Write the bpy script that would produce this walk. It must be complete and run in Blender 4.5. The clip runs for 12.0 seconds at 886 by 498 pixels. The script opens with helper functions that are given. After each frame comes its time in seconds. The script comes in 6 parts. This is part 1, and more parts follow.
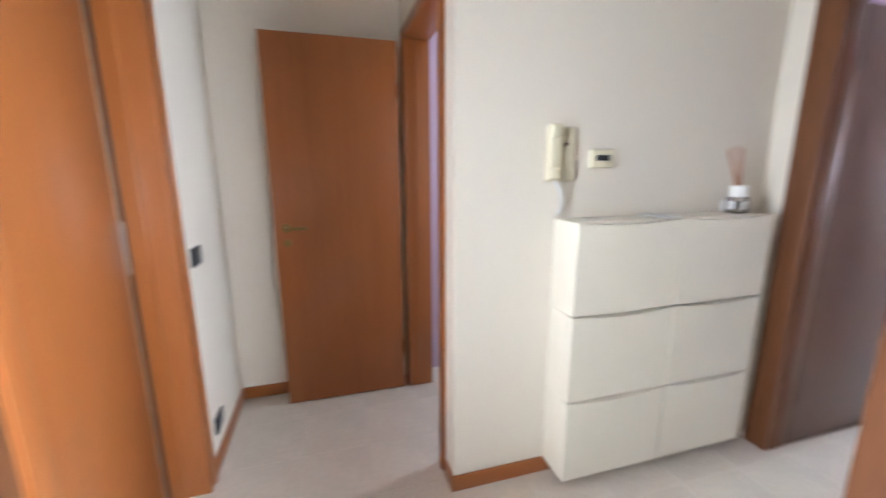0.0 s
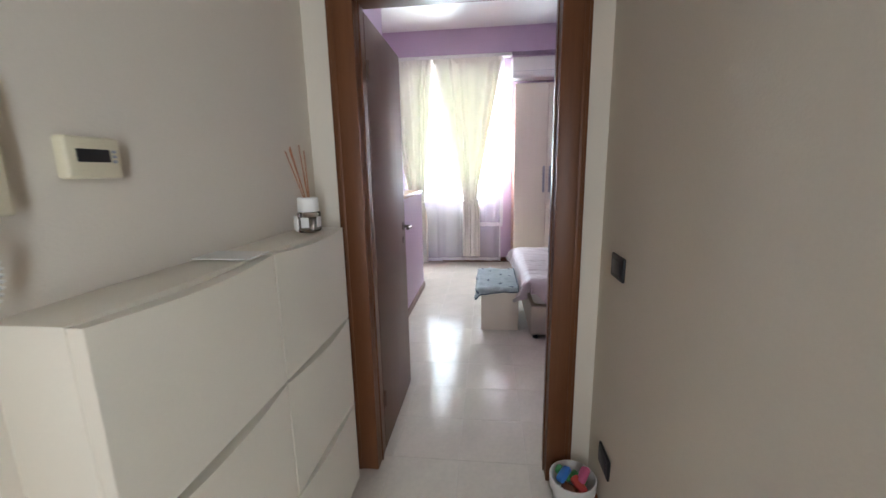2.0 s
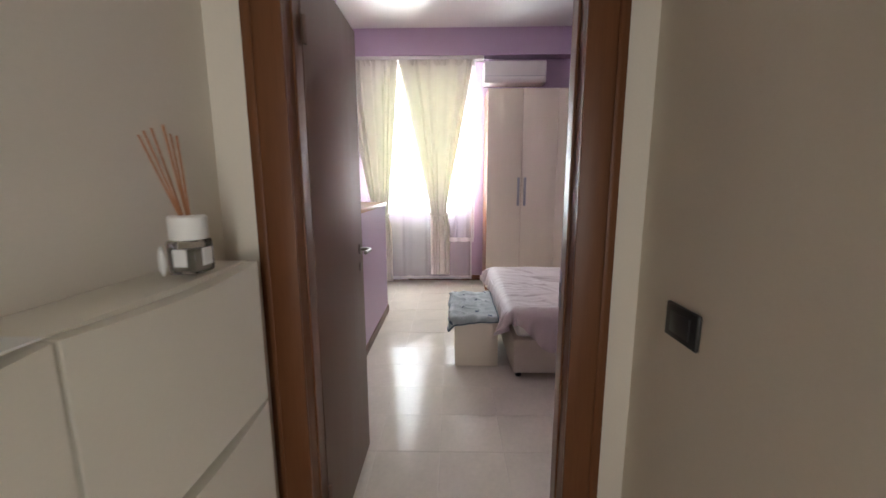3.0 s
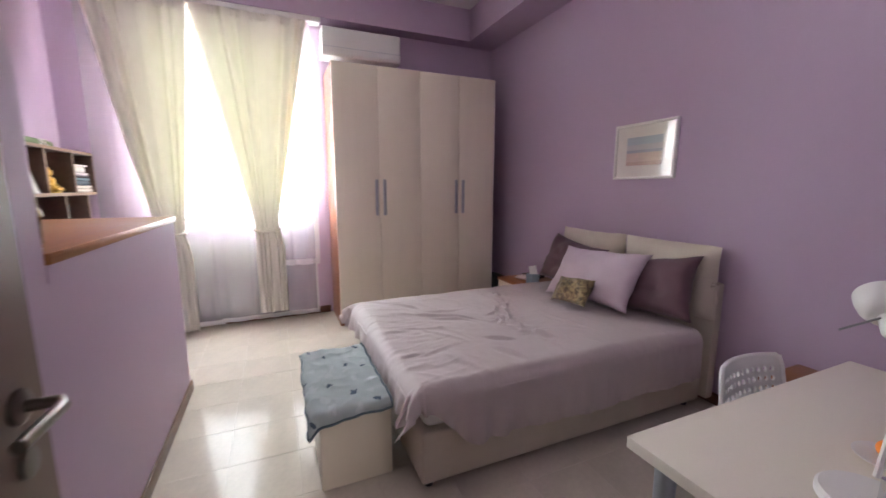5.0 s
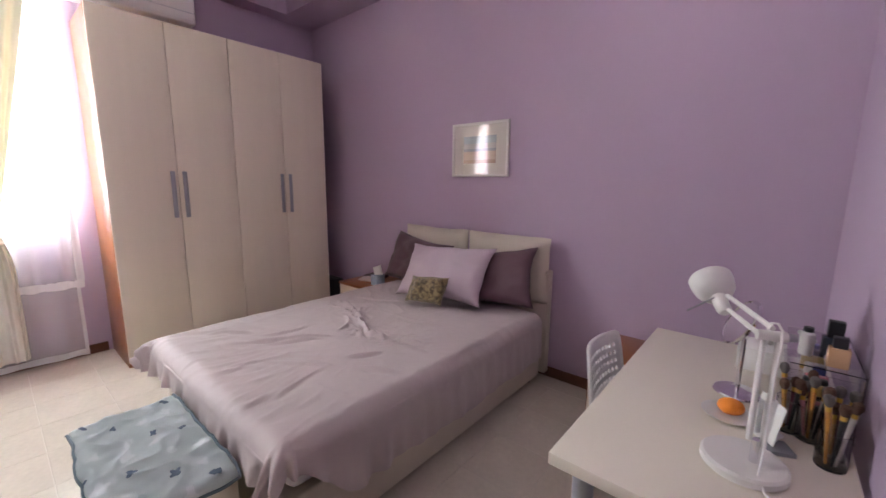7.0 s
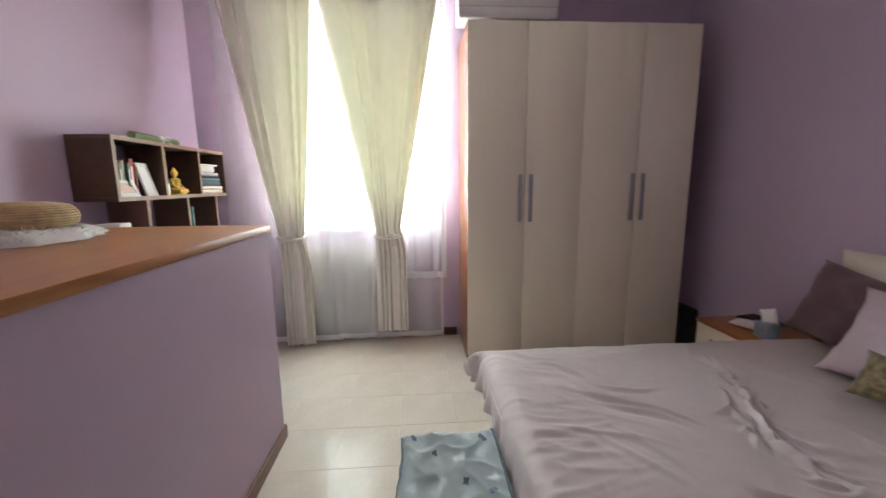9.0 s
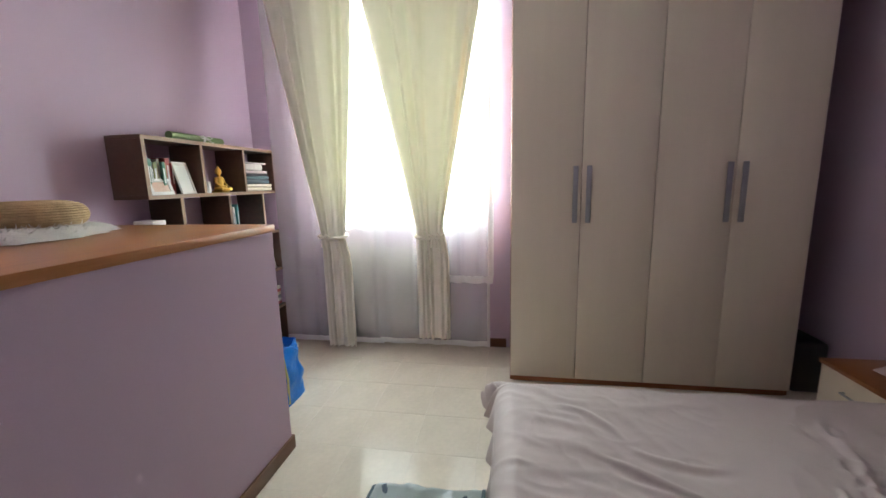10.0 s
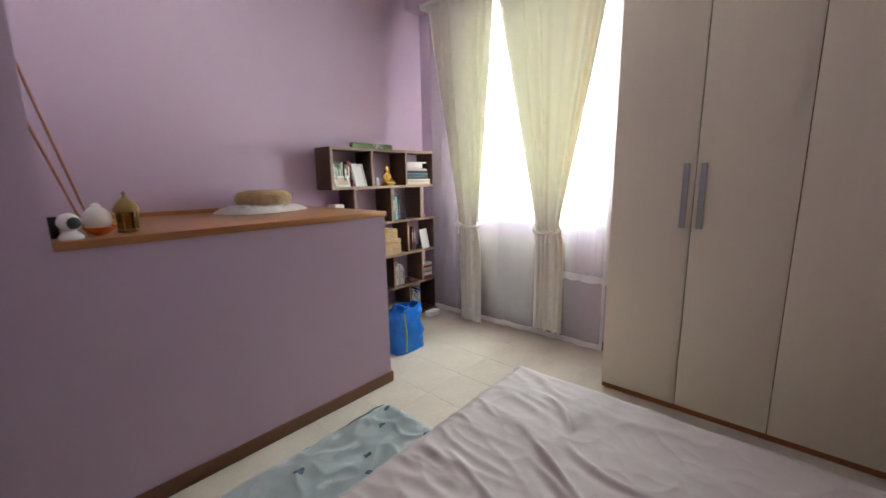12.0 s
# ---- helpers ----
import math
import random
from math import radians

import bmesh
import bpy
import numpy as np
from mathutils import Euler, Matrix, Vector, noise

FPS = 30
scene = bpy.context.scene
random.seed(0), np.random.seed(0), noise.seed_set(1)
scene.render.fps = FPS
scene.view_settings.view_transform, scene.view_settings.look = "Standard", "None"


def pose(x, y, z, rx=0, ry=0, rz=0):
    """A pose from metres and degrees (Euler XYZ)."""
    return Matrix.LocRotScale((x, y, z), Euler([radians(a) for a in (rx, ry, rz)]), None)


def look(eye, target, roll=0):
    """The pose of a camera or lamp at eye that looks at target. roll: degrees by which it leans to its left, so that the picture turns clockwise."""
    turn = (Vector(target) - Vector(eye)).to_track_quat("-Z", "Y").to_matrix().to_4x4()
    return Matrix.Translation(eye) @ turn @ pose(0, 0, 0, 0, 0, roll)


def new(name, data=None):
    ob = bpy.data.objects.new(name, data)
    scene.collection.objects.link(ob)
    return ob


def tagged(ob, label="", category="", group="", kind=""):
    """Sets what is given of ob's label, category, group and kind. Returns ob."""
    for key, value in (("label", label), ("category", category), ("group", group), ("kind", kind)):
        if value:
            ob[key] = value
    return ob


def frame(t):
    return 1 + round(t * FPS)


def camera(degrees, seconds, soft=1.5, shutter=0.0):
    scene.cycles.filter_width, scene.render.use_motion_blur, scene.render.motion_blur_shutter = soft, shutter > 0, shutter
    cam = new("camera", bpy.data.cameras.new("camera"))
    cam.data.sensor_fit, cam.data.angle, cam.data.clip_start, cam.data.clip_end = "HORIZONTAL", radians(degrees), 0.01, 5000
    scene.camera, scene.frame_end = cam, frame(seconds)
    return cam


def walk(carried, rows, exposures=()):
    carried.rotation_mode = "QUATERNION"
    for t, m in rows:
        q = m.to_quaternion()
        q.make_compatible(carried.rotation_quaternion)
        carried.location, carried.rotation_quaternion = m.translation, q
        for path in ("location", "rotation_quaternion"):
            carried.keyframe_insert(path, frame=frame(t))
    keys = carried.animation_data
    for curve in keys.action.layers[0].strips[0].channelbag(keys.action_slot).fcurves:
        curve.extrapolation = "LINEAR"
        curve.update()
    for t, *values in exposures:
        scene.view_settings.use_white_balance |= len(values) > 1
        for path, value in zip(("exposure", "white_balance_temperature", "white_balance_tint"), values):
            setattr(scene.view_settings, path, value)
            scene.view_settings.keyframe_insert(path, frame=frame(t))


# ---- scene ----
cam = camera(97.3, 12.0, shutter=0.35)
PATH = [
    (0, (0.018, -0.05, 1.405), (0.564, 1.832, 1.004), -0.2),
    (0.3, (0.016, -0.042, 1.407), (1.064, 1.621, 1.042), 1.6),
    (0.5, (0.028, 0.159, 1.384), (1.246, 1.701, 1.008), 0.7),
    (1, (0.136, 0.343, 1.367), (1.817, 1.355, 0.982), -0.1),
    (1.5, (0.274, 0.502, 1.394), (2.157, 1.053, 1.002), -0.9),
    (2, (0.459, 0.641, 1.408), (2.409, 0.864, 1.02), -1.1),
    (2.5, (0.659, 0.704, 1.394), (2.621, 0.794, 1.02), -0.7),
    (2.7, (0.783, 0.71, 1.392), (2.749, 0.785, 1.036), -0.4),
    (4.3, (1.73, 0.787, 1.405), (3.679, 0.475, 1.082), -0.2),
    (4.5, (1.84, 0.807, 1.399), (3.766, 0.389, 1.058), -0.1),
    (5, (2.115, 0.813, 1.383), (3.931, 0.034, 1.072), 0.0),
    (5.5, (2.317, 0.806, 1.384), (3.967, -0.284, 1.083), 0.0),
    (6, (2.438, 0.802, 1.386), (3.862, -0.568, 1.076), 0.3),
    (6.5, (2.434, 0.844, 1.391), (3.701, -0.671, 1.074), 0.5),
    (6.7, (2.416, 0.84, 1.392), (3.667, -0.687, 1.069), 0.6),
    (8.3, (2.815, 0.807, 1.392), (4.599, -0.017, 1.02), 0.0),
    (8.5, (2.878, 0.782, 1.392), (4.743, 0.15, 1.042), -0.1),
    (9, (3.049, 0.655, 1.398), (5.017, 0.523, 1.069), -0.6),
    (9.5, (3.193, 0.536, 1.398), (5.163, 0.642, 1.07), -0.4),
    (10, (3.387, 0.295, 1.383), (5.331, 0.621, 1.044), -1.3),
    (10.5, (3.455, 0.127, 1.398), (5.341, 0.712, 1.081), -1.4),
    (11, (3.503, -0.148, 1.4), (5.277, 0.714, 1.067), -1.4),
    (11.5, (3.469, -0.355, 1.421), (5.089, 0.749, 1.024), -1.2),
    (12, (3.454, -0.565, 1.407), (4.92, 0.747, 1.048), -1.0),
]
walk(cam, [(t, look(eye, target, roll)) for t, eye, target, roll in PATH],
     exposures=[(0.0, 1.05, 5450, 8), (0.5, 0.85, 5150, 5), (1.0, 0.6, 5750, 8), (1.5, 0.3, 5850, 7), (2.0, 0.05, 5750, 6), (2.7, -0.25, 6350, 8),
                (4.4, 0.28, 6350, 9), (5.2, -0.26, 6350, 10), (6.2, -0.04, 6550, 13), (8.5, -0.32, 6400, 5), (9.5, -0.7, 6450, -2), (12.0, -0.64, 6450, 1)])

# ---- world and light ----
world = bpy.data.worlds.new("world")
scene.world = world
world.use_nodes = True
_wn = world.node_tree.nodes
_sky = _wn.new("ShaderNodeTexSky")
_sky.sky_type = "NISHITA"
_sky.sun_disc = False
_sky.sun_elevation = radians(55)
_sky.sun_rotation = radians(200)
_wn["Background"].inputs["Strength"].default_value = 0.12
world.node_tree.links.new(_sky.outputs[0], _wn["Background"].inputs["Color"])

sun_data = bpy.data.lights.new("sun", "SUN")
sun_data.energy, sun_data.angle, sun_data.color = 2.5, radians(0.5), (1.0, 0.95, 0.87)
sun = new("sun", sun_data)
sun.matrix_world = look((20, -40, 60), (0, 0, 0))


def area(name, place, aim, w, h, power, color=(1, 1, 1)):
    d = bpy.data.lights.new(name, "AREA")
    d.shape, d.size, d.size_y, d.energy, d.color = "RECTANGLE", w, h, power, color
    o = new(name, d)
    o.matrix_world = look(place, aim)
    return o


# daylight standing in the bedroom window opening
for wy in (0.84, 1.46):
    area("window_daylight", (6.90, wy, 1.92), (0.9, wy - 1.6, 0.9), 0.62, 1.76, 150, (0.87, 0.95, 1.0))
# added lamp, unseen below the sill, brightens the ceiling and upper walls
area("below_sill_fill", (9.3, 1.15, 0.05), (5.6, 0.8, 2.6), 3.6, 1.3, 5200, (1.0, 0.99, 0.93))
# added lamp out of view behind the camera, narrowed onto the side door
area("entrance_fill", (1.46, -1.45, 1.6), (-0.72, 1.2, 1.1), 1.05, 1.4, 30, (1.0, 0.98, 0.94)).data.spread = radians(80)
# added lamp in a made-up slot, brightens cabinet ends and hall wall
area("west_fill", (-0.68, 0.37, 1.35), (1.2, 1.15, 1.25), 0.26, 1.7, 9.0, (0.99, 0.99, 0.98)).data.spread = radians(105)
# lamp added inside the bathroom, with no window behind it
area("bathroom_fill", (2.0, 1.95, 1.7), (0.0, 1.95, 1.3), 0.6, 0.9, 10, (0.93, 0.97, 1.0))
# lights the side room behind the ajar door
area("side_room_daylight", (-2.15, 1.1, 1.6), (0.0, 1.2, 1.2), 0.9, 1.2, 9, (1.0, 0.86, 0.62))


# ---- materials ----
def material(name, color, rough=0.5, metal=0.0, vary=0.06, scale=4.0, fine=60.0, bump=0.05, stretch=(1, 1, 1), color2=None,
             spec=0.5, coat=0.0, sheen=0.0, rand=0.0, coords="Object", bump_scale=None, contrast=(0.3, 0.7)):
    """Principled surface with a broad stain and a fine grain at real-world size."""
    m = bpy.data.materials.new(name)
    m.use_nodes = True
    nt = m.node_tree
    n, l = nt.nodes, nt.links
    b = n["Principled BSDF"]
    tc = n.new("ShaderNodeTexCoord")
    mp = n.new("ShaderNodeMapping")
    mp.inputs["Scale"].default_value = stretch
    l.new(tc.outputs[coords], mp.inputs["Vector"])
    broad = n.new("ShaderNodeTexNoise")
    broad.inputs["Scale"].default_value, broad.inputs["Detail"].default_value = scale, 5
    grain = n.new("ShaderNodeTexNoise")
    grain.inputs["Scale"].default_value, grain.inputs["Detail"].default_value = fine, 3
    l.new(mp.outputs[0], broad.inputs["Vector"])
    l.new(mp.outputs[0], grain.inputs["Vector"])
    ramp = n.new("ShaderNodeValToRGB")
    c2 = color2 or tuple(max(0.0, c * (1 - vary * 2)) for c in color)
    ramp.color_ramp.elements[0].color, ramp.color_ramp.elements[1].color = (*c2, 1), (*color, 1)
    ramp.color_ramp.elements[0].position, ramp.color_ramp.elements[1].position = contrast
    add = n.new("ShaderNodeMath")
    add.operation = "MULTIPLY_ADD"
    add.inputs[1].default_value = 0.35
    l.new(grain.outputs["Fac"], add.inputs[0])
    half = n.new("ShaderNodeMath")
    half.operation = "MULTIPLY"
    half.inputs[1].default_value = 0.65
    l.new(broad.outputs["Fac"], half.inputs[0])
    l.new(half.outputs[0], add.inputs[2])
    l.new(add.outputs[0], ramp.inputs["Fac"])
    out = ramp.outputs["Color"]
    if rand:
        info = n.new("ShaderNodeObjectInfo")
        hsv = n.new("ShaderNodeHueSaturation")
        mr = n.new("ShaderNodeMapRange")
        mr.inputs["To Min"].default_value, mr.inputs["To Max"].default_value = 1 - rand, 1 + rand
        l.new(info.outputs["Random"], mr.inputs["Value"])
        l.new(mr.outputs[0], hsv.inputs["Value"])
        l.new(out, hsv.inputs["Color"])
        out = hsv.outputs["Color"]
    l.new(out, b.inputs["Base Color"])
    b.inputs["Metallic"].default_value = metal
    rr = n.new("ShaderNodeMapRange")
    rr.inputs["To Min"].default_value, rr.inputs["To Max"].default_value = max(0.02, rough - 0.06), min(1, rough + 0.08)
    l.new(broad.outputs["Fac"], rr.inputs["Value"])
    l.new(rr.outputs[0], b.inputs["Roughness"])
    b.inputs["Specular IOR Level"].default_value = spec
    b.inputs["Coat Weight"].default_value = coat
    b.inputs["Sheen Weight"].default_value = sheen
    if bump:
        bp = n.new("ShaderNodeBump")
        bp.inputs["Strength"].default_value, bp.inputs["Distance"].default_value = bump, 0.01
        if bump_scale:
            bt = n.new("ShaderNodeTexNoise")
            bt.inputs["Scale"].default_value = bump_scale
            l.new(mp.outputs[0], bt.inputs["Vector"])
            l.new(bt.outputs["Fac"], bp.inputs["Height"])
        else:
            l.new(grain.outputs["Fac"], bp.inputs["Height"])
        l.new(bp.outputs[0], b.inputs["Normal"])
    return m


def cloth_material(name, color, see_through, glow_through, through_color=None):
    """Thin cloth: partly open weave, partly lit through."""
    m = bpy.data.materials.new(name)
    m.use_nodes = True
    n, l = m.node_tree.nodes, m.node_tree.links
    n.remove(n["Principled BSDF"])
    d, t, s = n.new("ShaderNodeBsdfDiffuse"), n.new("ShaderNodeBsdfTranslucent"), n.new("ShaderNodeBsdfTransparent")
    tc = n.new("ShaderNodeTexCoord")
    nz = n.new("ShaderNodeTexNoise")
    nz.inputs["Scale"].default_value, nz.inputs["Detail"].default_value = 9, 4
    l.new(tc.outputs["Object"], nz.inputs["Vector"])
    ramp = n.new("ShaderNodeValToRGB")
    ramp.color_ramp.elements[0].color = (*[c * 0.9 for c in color], 1)
    ramp.color_ramp.elements[1].color = (*color, 1)
    l.new(nz.outputs["Fac"], ramp.inputs["Fac"])
    l.new(ramp.outputs[0], d.inputs["Color"])
    if through_color:
        t.inputs["Color"].default_value = (*through_color, 1)
    else:
        l.new(ramp.outputs[0], t.inputs["Color"])
    a, c = n.new("ShaderNodeMixShader"), n.new("ShaderNodeMixShader")
    a.inputs[0].default_value, c.inputs[0].default_value = glow_through, see_through
    l.new(d.outputs[0], a.inputs[1])
    l.new(t.outputs[0], a.inputs[2])
    l.new(a.outputs[0], c.inputs[1])
    l.new(s.outputs[0], c.inputs[2])
    l.new(c.outputs[0], n["Material Output"].inputs["Surface"])
    return m


def glass_material(name, color=(1, 1, 1), rough=0.0, ior=1.45):
    m = bpy.data.materials.new(name)
    m.use_nodes = True
    b = m.node_tree.nodes["Principled BSDF"]
    b.inputs["Base Color"].default_value = (*color, 1)
    b.inputs["Transmission Weight"].default_value = 1
    b.inputs["Roughness"].default_value, b.inputs["IOR"].default_value = rough, ior
    return m


M = {
    "white_wall": material("white_wall_paint", (0.77, 0.71, 0.615), 0.75, scale=1.2, fine=180, bump=0.08, vary=0.03, spec=0.25),
    "lilac_wall": material("lilac_wall_paint", (0.54, 0.415, 0.54), 0.55, scale=1.3, fine=220, bump=0.08, vary=0.03, spec=0.3),
    "ceiling": material("white_ceiling_paint", (0.82, 0.81, 0.80), 0.8, scale=1.5, fine=150, bump=0.05, vary=0.02, spec=0.2),
    "tile": material("glazed_floor_tile", (0.66, 0.59, 0.50), 0.11, scale=5, fine=40, bump=0.015, vary=0.07, rand=0.012, spec=0.17, coords="Object"),
    "grout": material("tile_grout", (0.64, 0.58, 0.50), 0.4, scale=12, fine=200, bump=0.1),
    "red_wood": material("tanganika_veneer", (0.33, 0.113, 0.029), 0.32, scale=3.0, fine=26, stretch=(9, 9, 0.45), color2=(0.275, 0.09, 0.022), bump=0.03, coat=0.15),
    "red_wood_h": material("tanganika_veneer_lying", (0.33, 0.113, 0.029), 0.34, scale=3.0, fine=26, stretch=(0.45, 9, 9), color2=(0.275, 0.09, 0.022), bump=0.03, coat=0.15),
    "red_wood_y": material("tanganika_veneer_across", (0.33, 0.113, 0.029), 0.34, scale=3.0, fine=26, stretch=(9, 0.45, 9), color2=(0.275, 0.09, 0.022), bump=0.03, coat=0.15),
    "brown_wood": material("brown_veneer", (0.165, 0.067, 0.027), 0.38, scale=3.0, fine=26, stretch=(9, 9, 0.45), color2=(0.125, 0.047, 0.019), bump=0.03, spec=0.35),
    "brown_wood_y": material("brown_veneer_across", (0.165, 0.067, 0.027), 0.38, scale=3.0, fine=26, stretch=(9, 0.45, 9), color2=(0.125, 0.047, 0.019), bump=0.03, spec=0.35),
    "door_wood": material("dull_brown_veneer", (0.150, 0.088, 0.060), 0.46, scale=3.0, fine=26, stretch=(9, 9, 0.45), color2=(0.125, 0.07, 0.047), bump=0.02, spec=0.5),
    "dark_wood": material("dark_brown_shelf_laminate", (0.10, 0.05, 0.03), 0.4, scale=4, fine=30, stretch=(0.6, 8, 8), color2=(0.06, 0.03, 0.018), bump=0.03),
    "cream_laminate": material("cream_laminate", (0.80, 0.71, 0.575), 0.38, scale=2, fine=90, stretch=(6, 6, 0.5), bump=0.02, vary=0.03),
    "cream_plastic": material("cream_plastic", (0.78, 0.73, 0.62), 0.3, scale=2, fine=200, bump=0.02, vary=0.03),
    "old_plastic": material("yellowed_plastic", (0.74, 0.68, 0.50), 0.35, scale=9, fine=200, bump=0.02, vary=0.05),
    "white_plastic": material("white_plastic", (0.8, 0.79, 0.76), 0.3, scale=6, fine=150, bump=0.01, vary=0.02),
    "white_lacquer": material("white_lacquer", (0.78, 0.76, 0.72), 0.3, scale=3, fine=120, bump=0.015, vary=0.02),
    "black_plastic": material("black_plastic", (0.02, 0.02, 0.022), 0.4, scale=20, fine=200, bump=0.02),
    "steel": material("brushed_steel", (0.40, 0.40, 0.42), 0.4, metal=1.0, scale=10, fine=120, stretch=(1, 1, 8), bump=0.02),
    "nickel": material("dark_satin_nickel", (0.20, 0.175, 0.155), 0.34, metal=1.0, scale=10, fine=120, bump=0.01),
    "chrome": material("chrome", (0.8, 0.8, 0.82), 0.08, metal=1.0, scale=5, fine=50, bump=0.0, vary=0.02),
    "brass": material("brass", (0.24, 0.16, 0.06), 0.42, metal=0.8, scale=12, fine=80, bump=0.02),
    "grey_metal": material("grey_painted_metal", (0.42, 0.45, 0.50), 0.35, metal=0.4, scale=8, fine=120, bump=0.01),
    "duvet": material("mauve_cotton_satin", (0.55, 0.465, 0.455), 0.60, scale=5, fine=350, bump=0.08, vary=0.05, sheen=0.15),
    "mauve_pillow": material("pale_mauve_cotton", (0.60, 0.48, 0.54), 0.65, scale=6, fine=350, bump=0.1, vary=0.05, sheen=0.2),
    "plum_pillow": material("plum_cotton", (0.15, 0.075, 0.095), 0.6, scale=6, fine=350, bump=0.1, vary=0.08, sheen=0.2),
    "gold_cushion": material("gold_brocade", (0.30, 0.225, 0.10), 0.45, scale=38, fine=160, bump=0.5, color2=(0.07, 0.045, 0.015), contrast=(0.42, 0.56), sheen=0.2),
    "leather": material("cream_leather", (0.66, 0.59, 0.49), 0.42, scale=6, fine=260, bump=0.12, vary=0.05),
    "blanket": material("pale_blue_fleece", (0.64, 0.705, 0.71), 0.9, scale=14, fine=260, bump=0.12, vary=0.07, sheen=0.4),
    "blanket_white": material("white_fleece_motif", (0.74, 0.79, 0.80), 0.9, scale=25, fine=260, bump=0.3),
    "blanket_dark": material("slate_fleece_motif", (0.12, 0.16, 0.22), 0.9, scale=25, fine=260, bump=0.3),
    "drape": cloth_material("cream_drape", (0.88, 0.84, 0.76), 0.0, 0.015, (0.93, 0.94, 0.58)),
    "sheer": cloth_material("white_voile", (0.94, 0.94, 0.96), 0.66, 0.14),
    "hem": cloth_material("white_voile_hem", (0.92, 0.92, 0.92), 0.16, 0.20),
    "glass": glass_material("clear_glass"),
    "acrylic": glass_material("clear_acrylic", (0.96, 0.97, 0.98), 0.03, 1.3),
    "amber_glass": glass_material("amber_glass", (0.45, 0.30, 0.08), 0.05, 1.3),
    "orange_glass": material("orange_glass", (0.60, 0.13, 0.02), 0.15, scale=8, fine=60, bump=0.01),
    "desktop": material("cream_desktop", (0.80, 0.74, 0.63), 0.35, scale=2, fine=120, bump=0.015, vary=0.02),
    "honey_wood": material("honey_veneer", (0.44, 0.20, 0.075), 0.32, scale=3.0, fine=26, stretch=(0.45, 9, 9), color2=(0.31, 0.125, 0.042), bump=0.03, coat=0.15),
    "blue_bag": material("blue_woven_plastic", (0.01, 0.17, 0.62), 0.3, scale=20, fine=400, bump=0.15, vary=0.1),
    "straw": material("woven_straw", (0.62, 0.44, 0.24), 0.8, scale=30, fine=260, bump=0.5, vary=0.2),
    "fur": material("white_fur", (0.88, 0.84, 0.79), 0.9, scale=30, fine=300, bump=0.6, vary=0.08, sheen=0.5),
    "gold": material("gilt_resin", (0.72, 0.46, 0.10), 0.3, metal=0.8, scale=15, fine=90, bump=0.05),
    "paper": material("white_paper", (0.8, 0.79, 0.76), 0.7, scale=5, fine=200, bump=0.03, vary=0.02),
    "skirting": material("wooden_skirting", (0.14, 0.055, 0.025), 0.4, scale=4, fine=30, stretch=(1, 1, 8), bump=0.03),
}


# ---- helpers of this scene ----
def box(bm, x0, x1, y0, y1, z0, z1, bevel=0.0, segs=2):
    """A box with softened edges; its six faces stay flat."""
    first = len(bm.faces)
    g = bmesh.ops.create_cube(bm, size=1)
    vs = g["verts"]
    for v in vs:
        v.co = Vector(((x0 + x1) / 2 + v.co.x * (x1 - x0), (y0 + y1) / 2 + v.co.y * (y1 - y0), (z0 + z1) / 2 + v.co.z * (z1 - z0)))
    if bevel:
        es = list({e for v in vs for e in v.link_edges})
        bmesh.ops.bevel(bm, geom=es, offset=bevel, segments=segs, affect="EDGES", profile=0.5)
        if bevel <= 0.012:
            bm.faces.ensure_lookup_table()
            for f in bm.faces[first:]:
                f.normal_update()
                if max(abs(c) for c in f.normal) > 0.999:
                    for e in f.edges:
                        e.smooth = False
    return bm


def B(x0, x1, y0, y1, z0, z1, bevel=0.0, segs=2):
    return box(bmesh.new(), x0, x1, y0, y1, z0, z1, bevel, segs)


def tube(bm, pts, r, n=10, cap=True, close=False):
    """A round bar along pts; r is one radius or one for each point."""
    pts = [Vector(p) for p in pts]
    k = len(pts)
    rs = r if isinstance(r, (list, tuple)) else [r] * k
    rings, up = [], None
    for i, p in enumerate(pts):
        a = pts[(i - 1) % k] if (i > 0 or close) else p
        b = pts[(i + 1) % k] if (i < k - 1 or close) else p
        d = (b - a).normalized()
        if up is None:
            up = Vector((0, 0, 1)) if abs(d.z) < 0.9 else Vector((1, 0, 0))
        s = d.cross(up).normalized()
        up = s.cross(d).normalized()
        rings.append([bm.verts.new(p + rs[i] * (math.cos(2 * math.pi * j / n) * s + math.sin(2 * math.pi * j / n) * up)) for j in range(n)])
    for i in range(k if close else k - 1):
        q, w = rings[i], rings[(i + 1) % k]
        for j in range(n):
            bm.faces.new((q[j], q[(j + 1) % n], w[(j + 1) % n], w[j]))
    if cap and not close:
        bm.faces.new(list(reversed(rings[0])))
        bm.faces.new(rings[-1])
    return bm


def lathe(bm, x, y, z, prof, n=24, tilt=None):
    """Turn the profile (radius, height) round the upright at x, y, z; tilt turns the result about that foot."""
    rings = []
    for r, h in prof:
        rings.append([bm.verts.new((r * math.cos(2 * math.pi * j / n), r * math.sin(2 * math.pi * j / n), h)) for j in range(n)])
    for q, w in zip(rings, rings[1:]):
        for j in range(n):
            bm.faces.new((q[j], q[(j + 1) % n], w[(j + 1) % n], w[j]))
    bm.faces.new(list(reversed(rings[0])))
    bm.faces.new(rings[-1])
    m = Matrix.Translation((x, y, z)) @ (tilt if tilt is not None else Matrix.Identity(4))
    for ring in rings:
        for v in ring:
            v.co = m @ v.co
    return bm


def lerp(a, b, t):
    return a + (b - a) * t


def turn(bm, m):
    bmesh.ops.transform(bm, matrix=m, verts=bm.verts)
    return bm


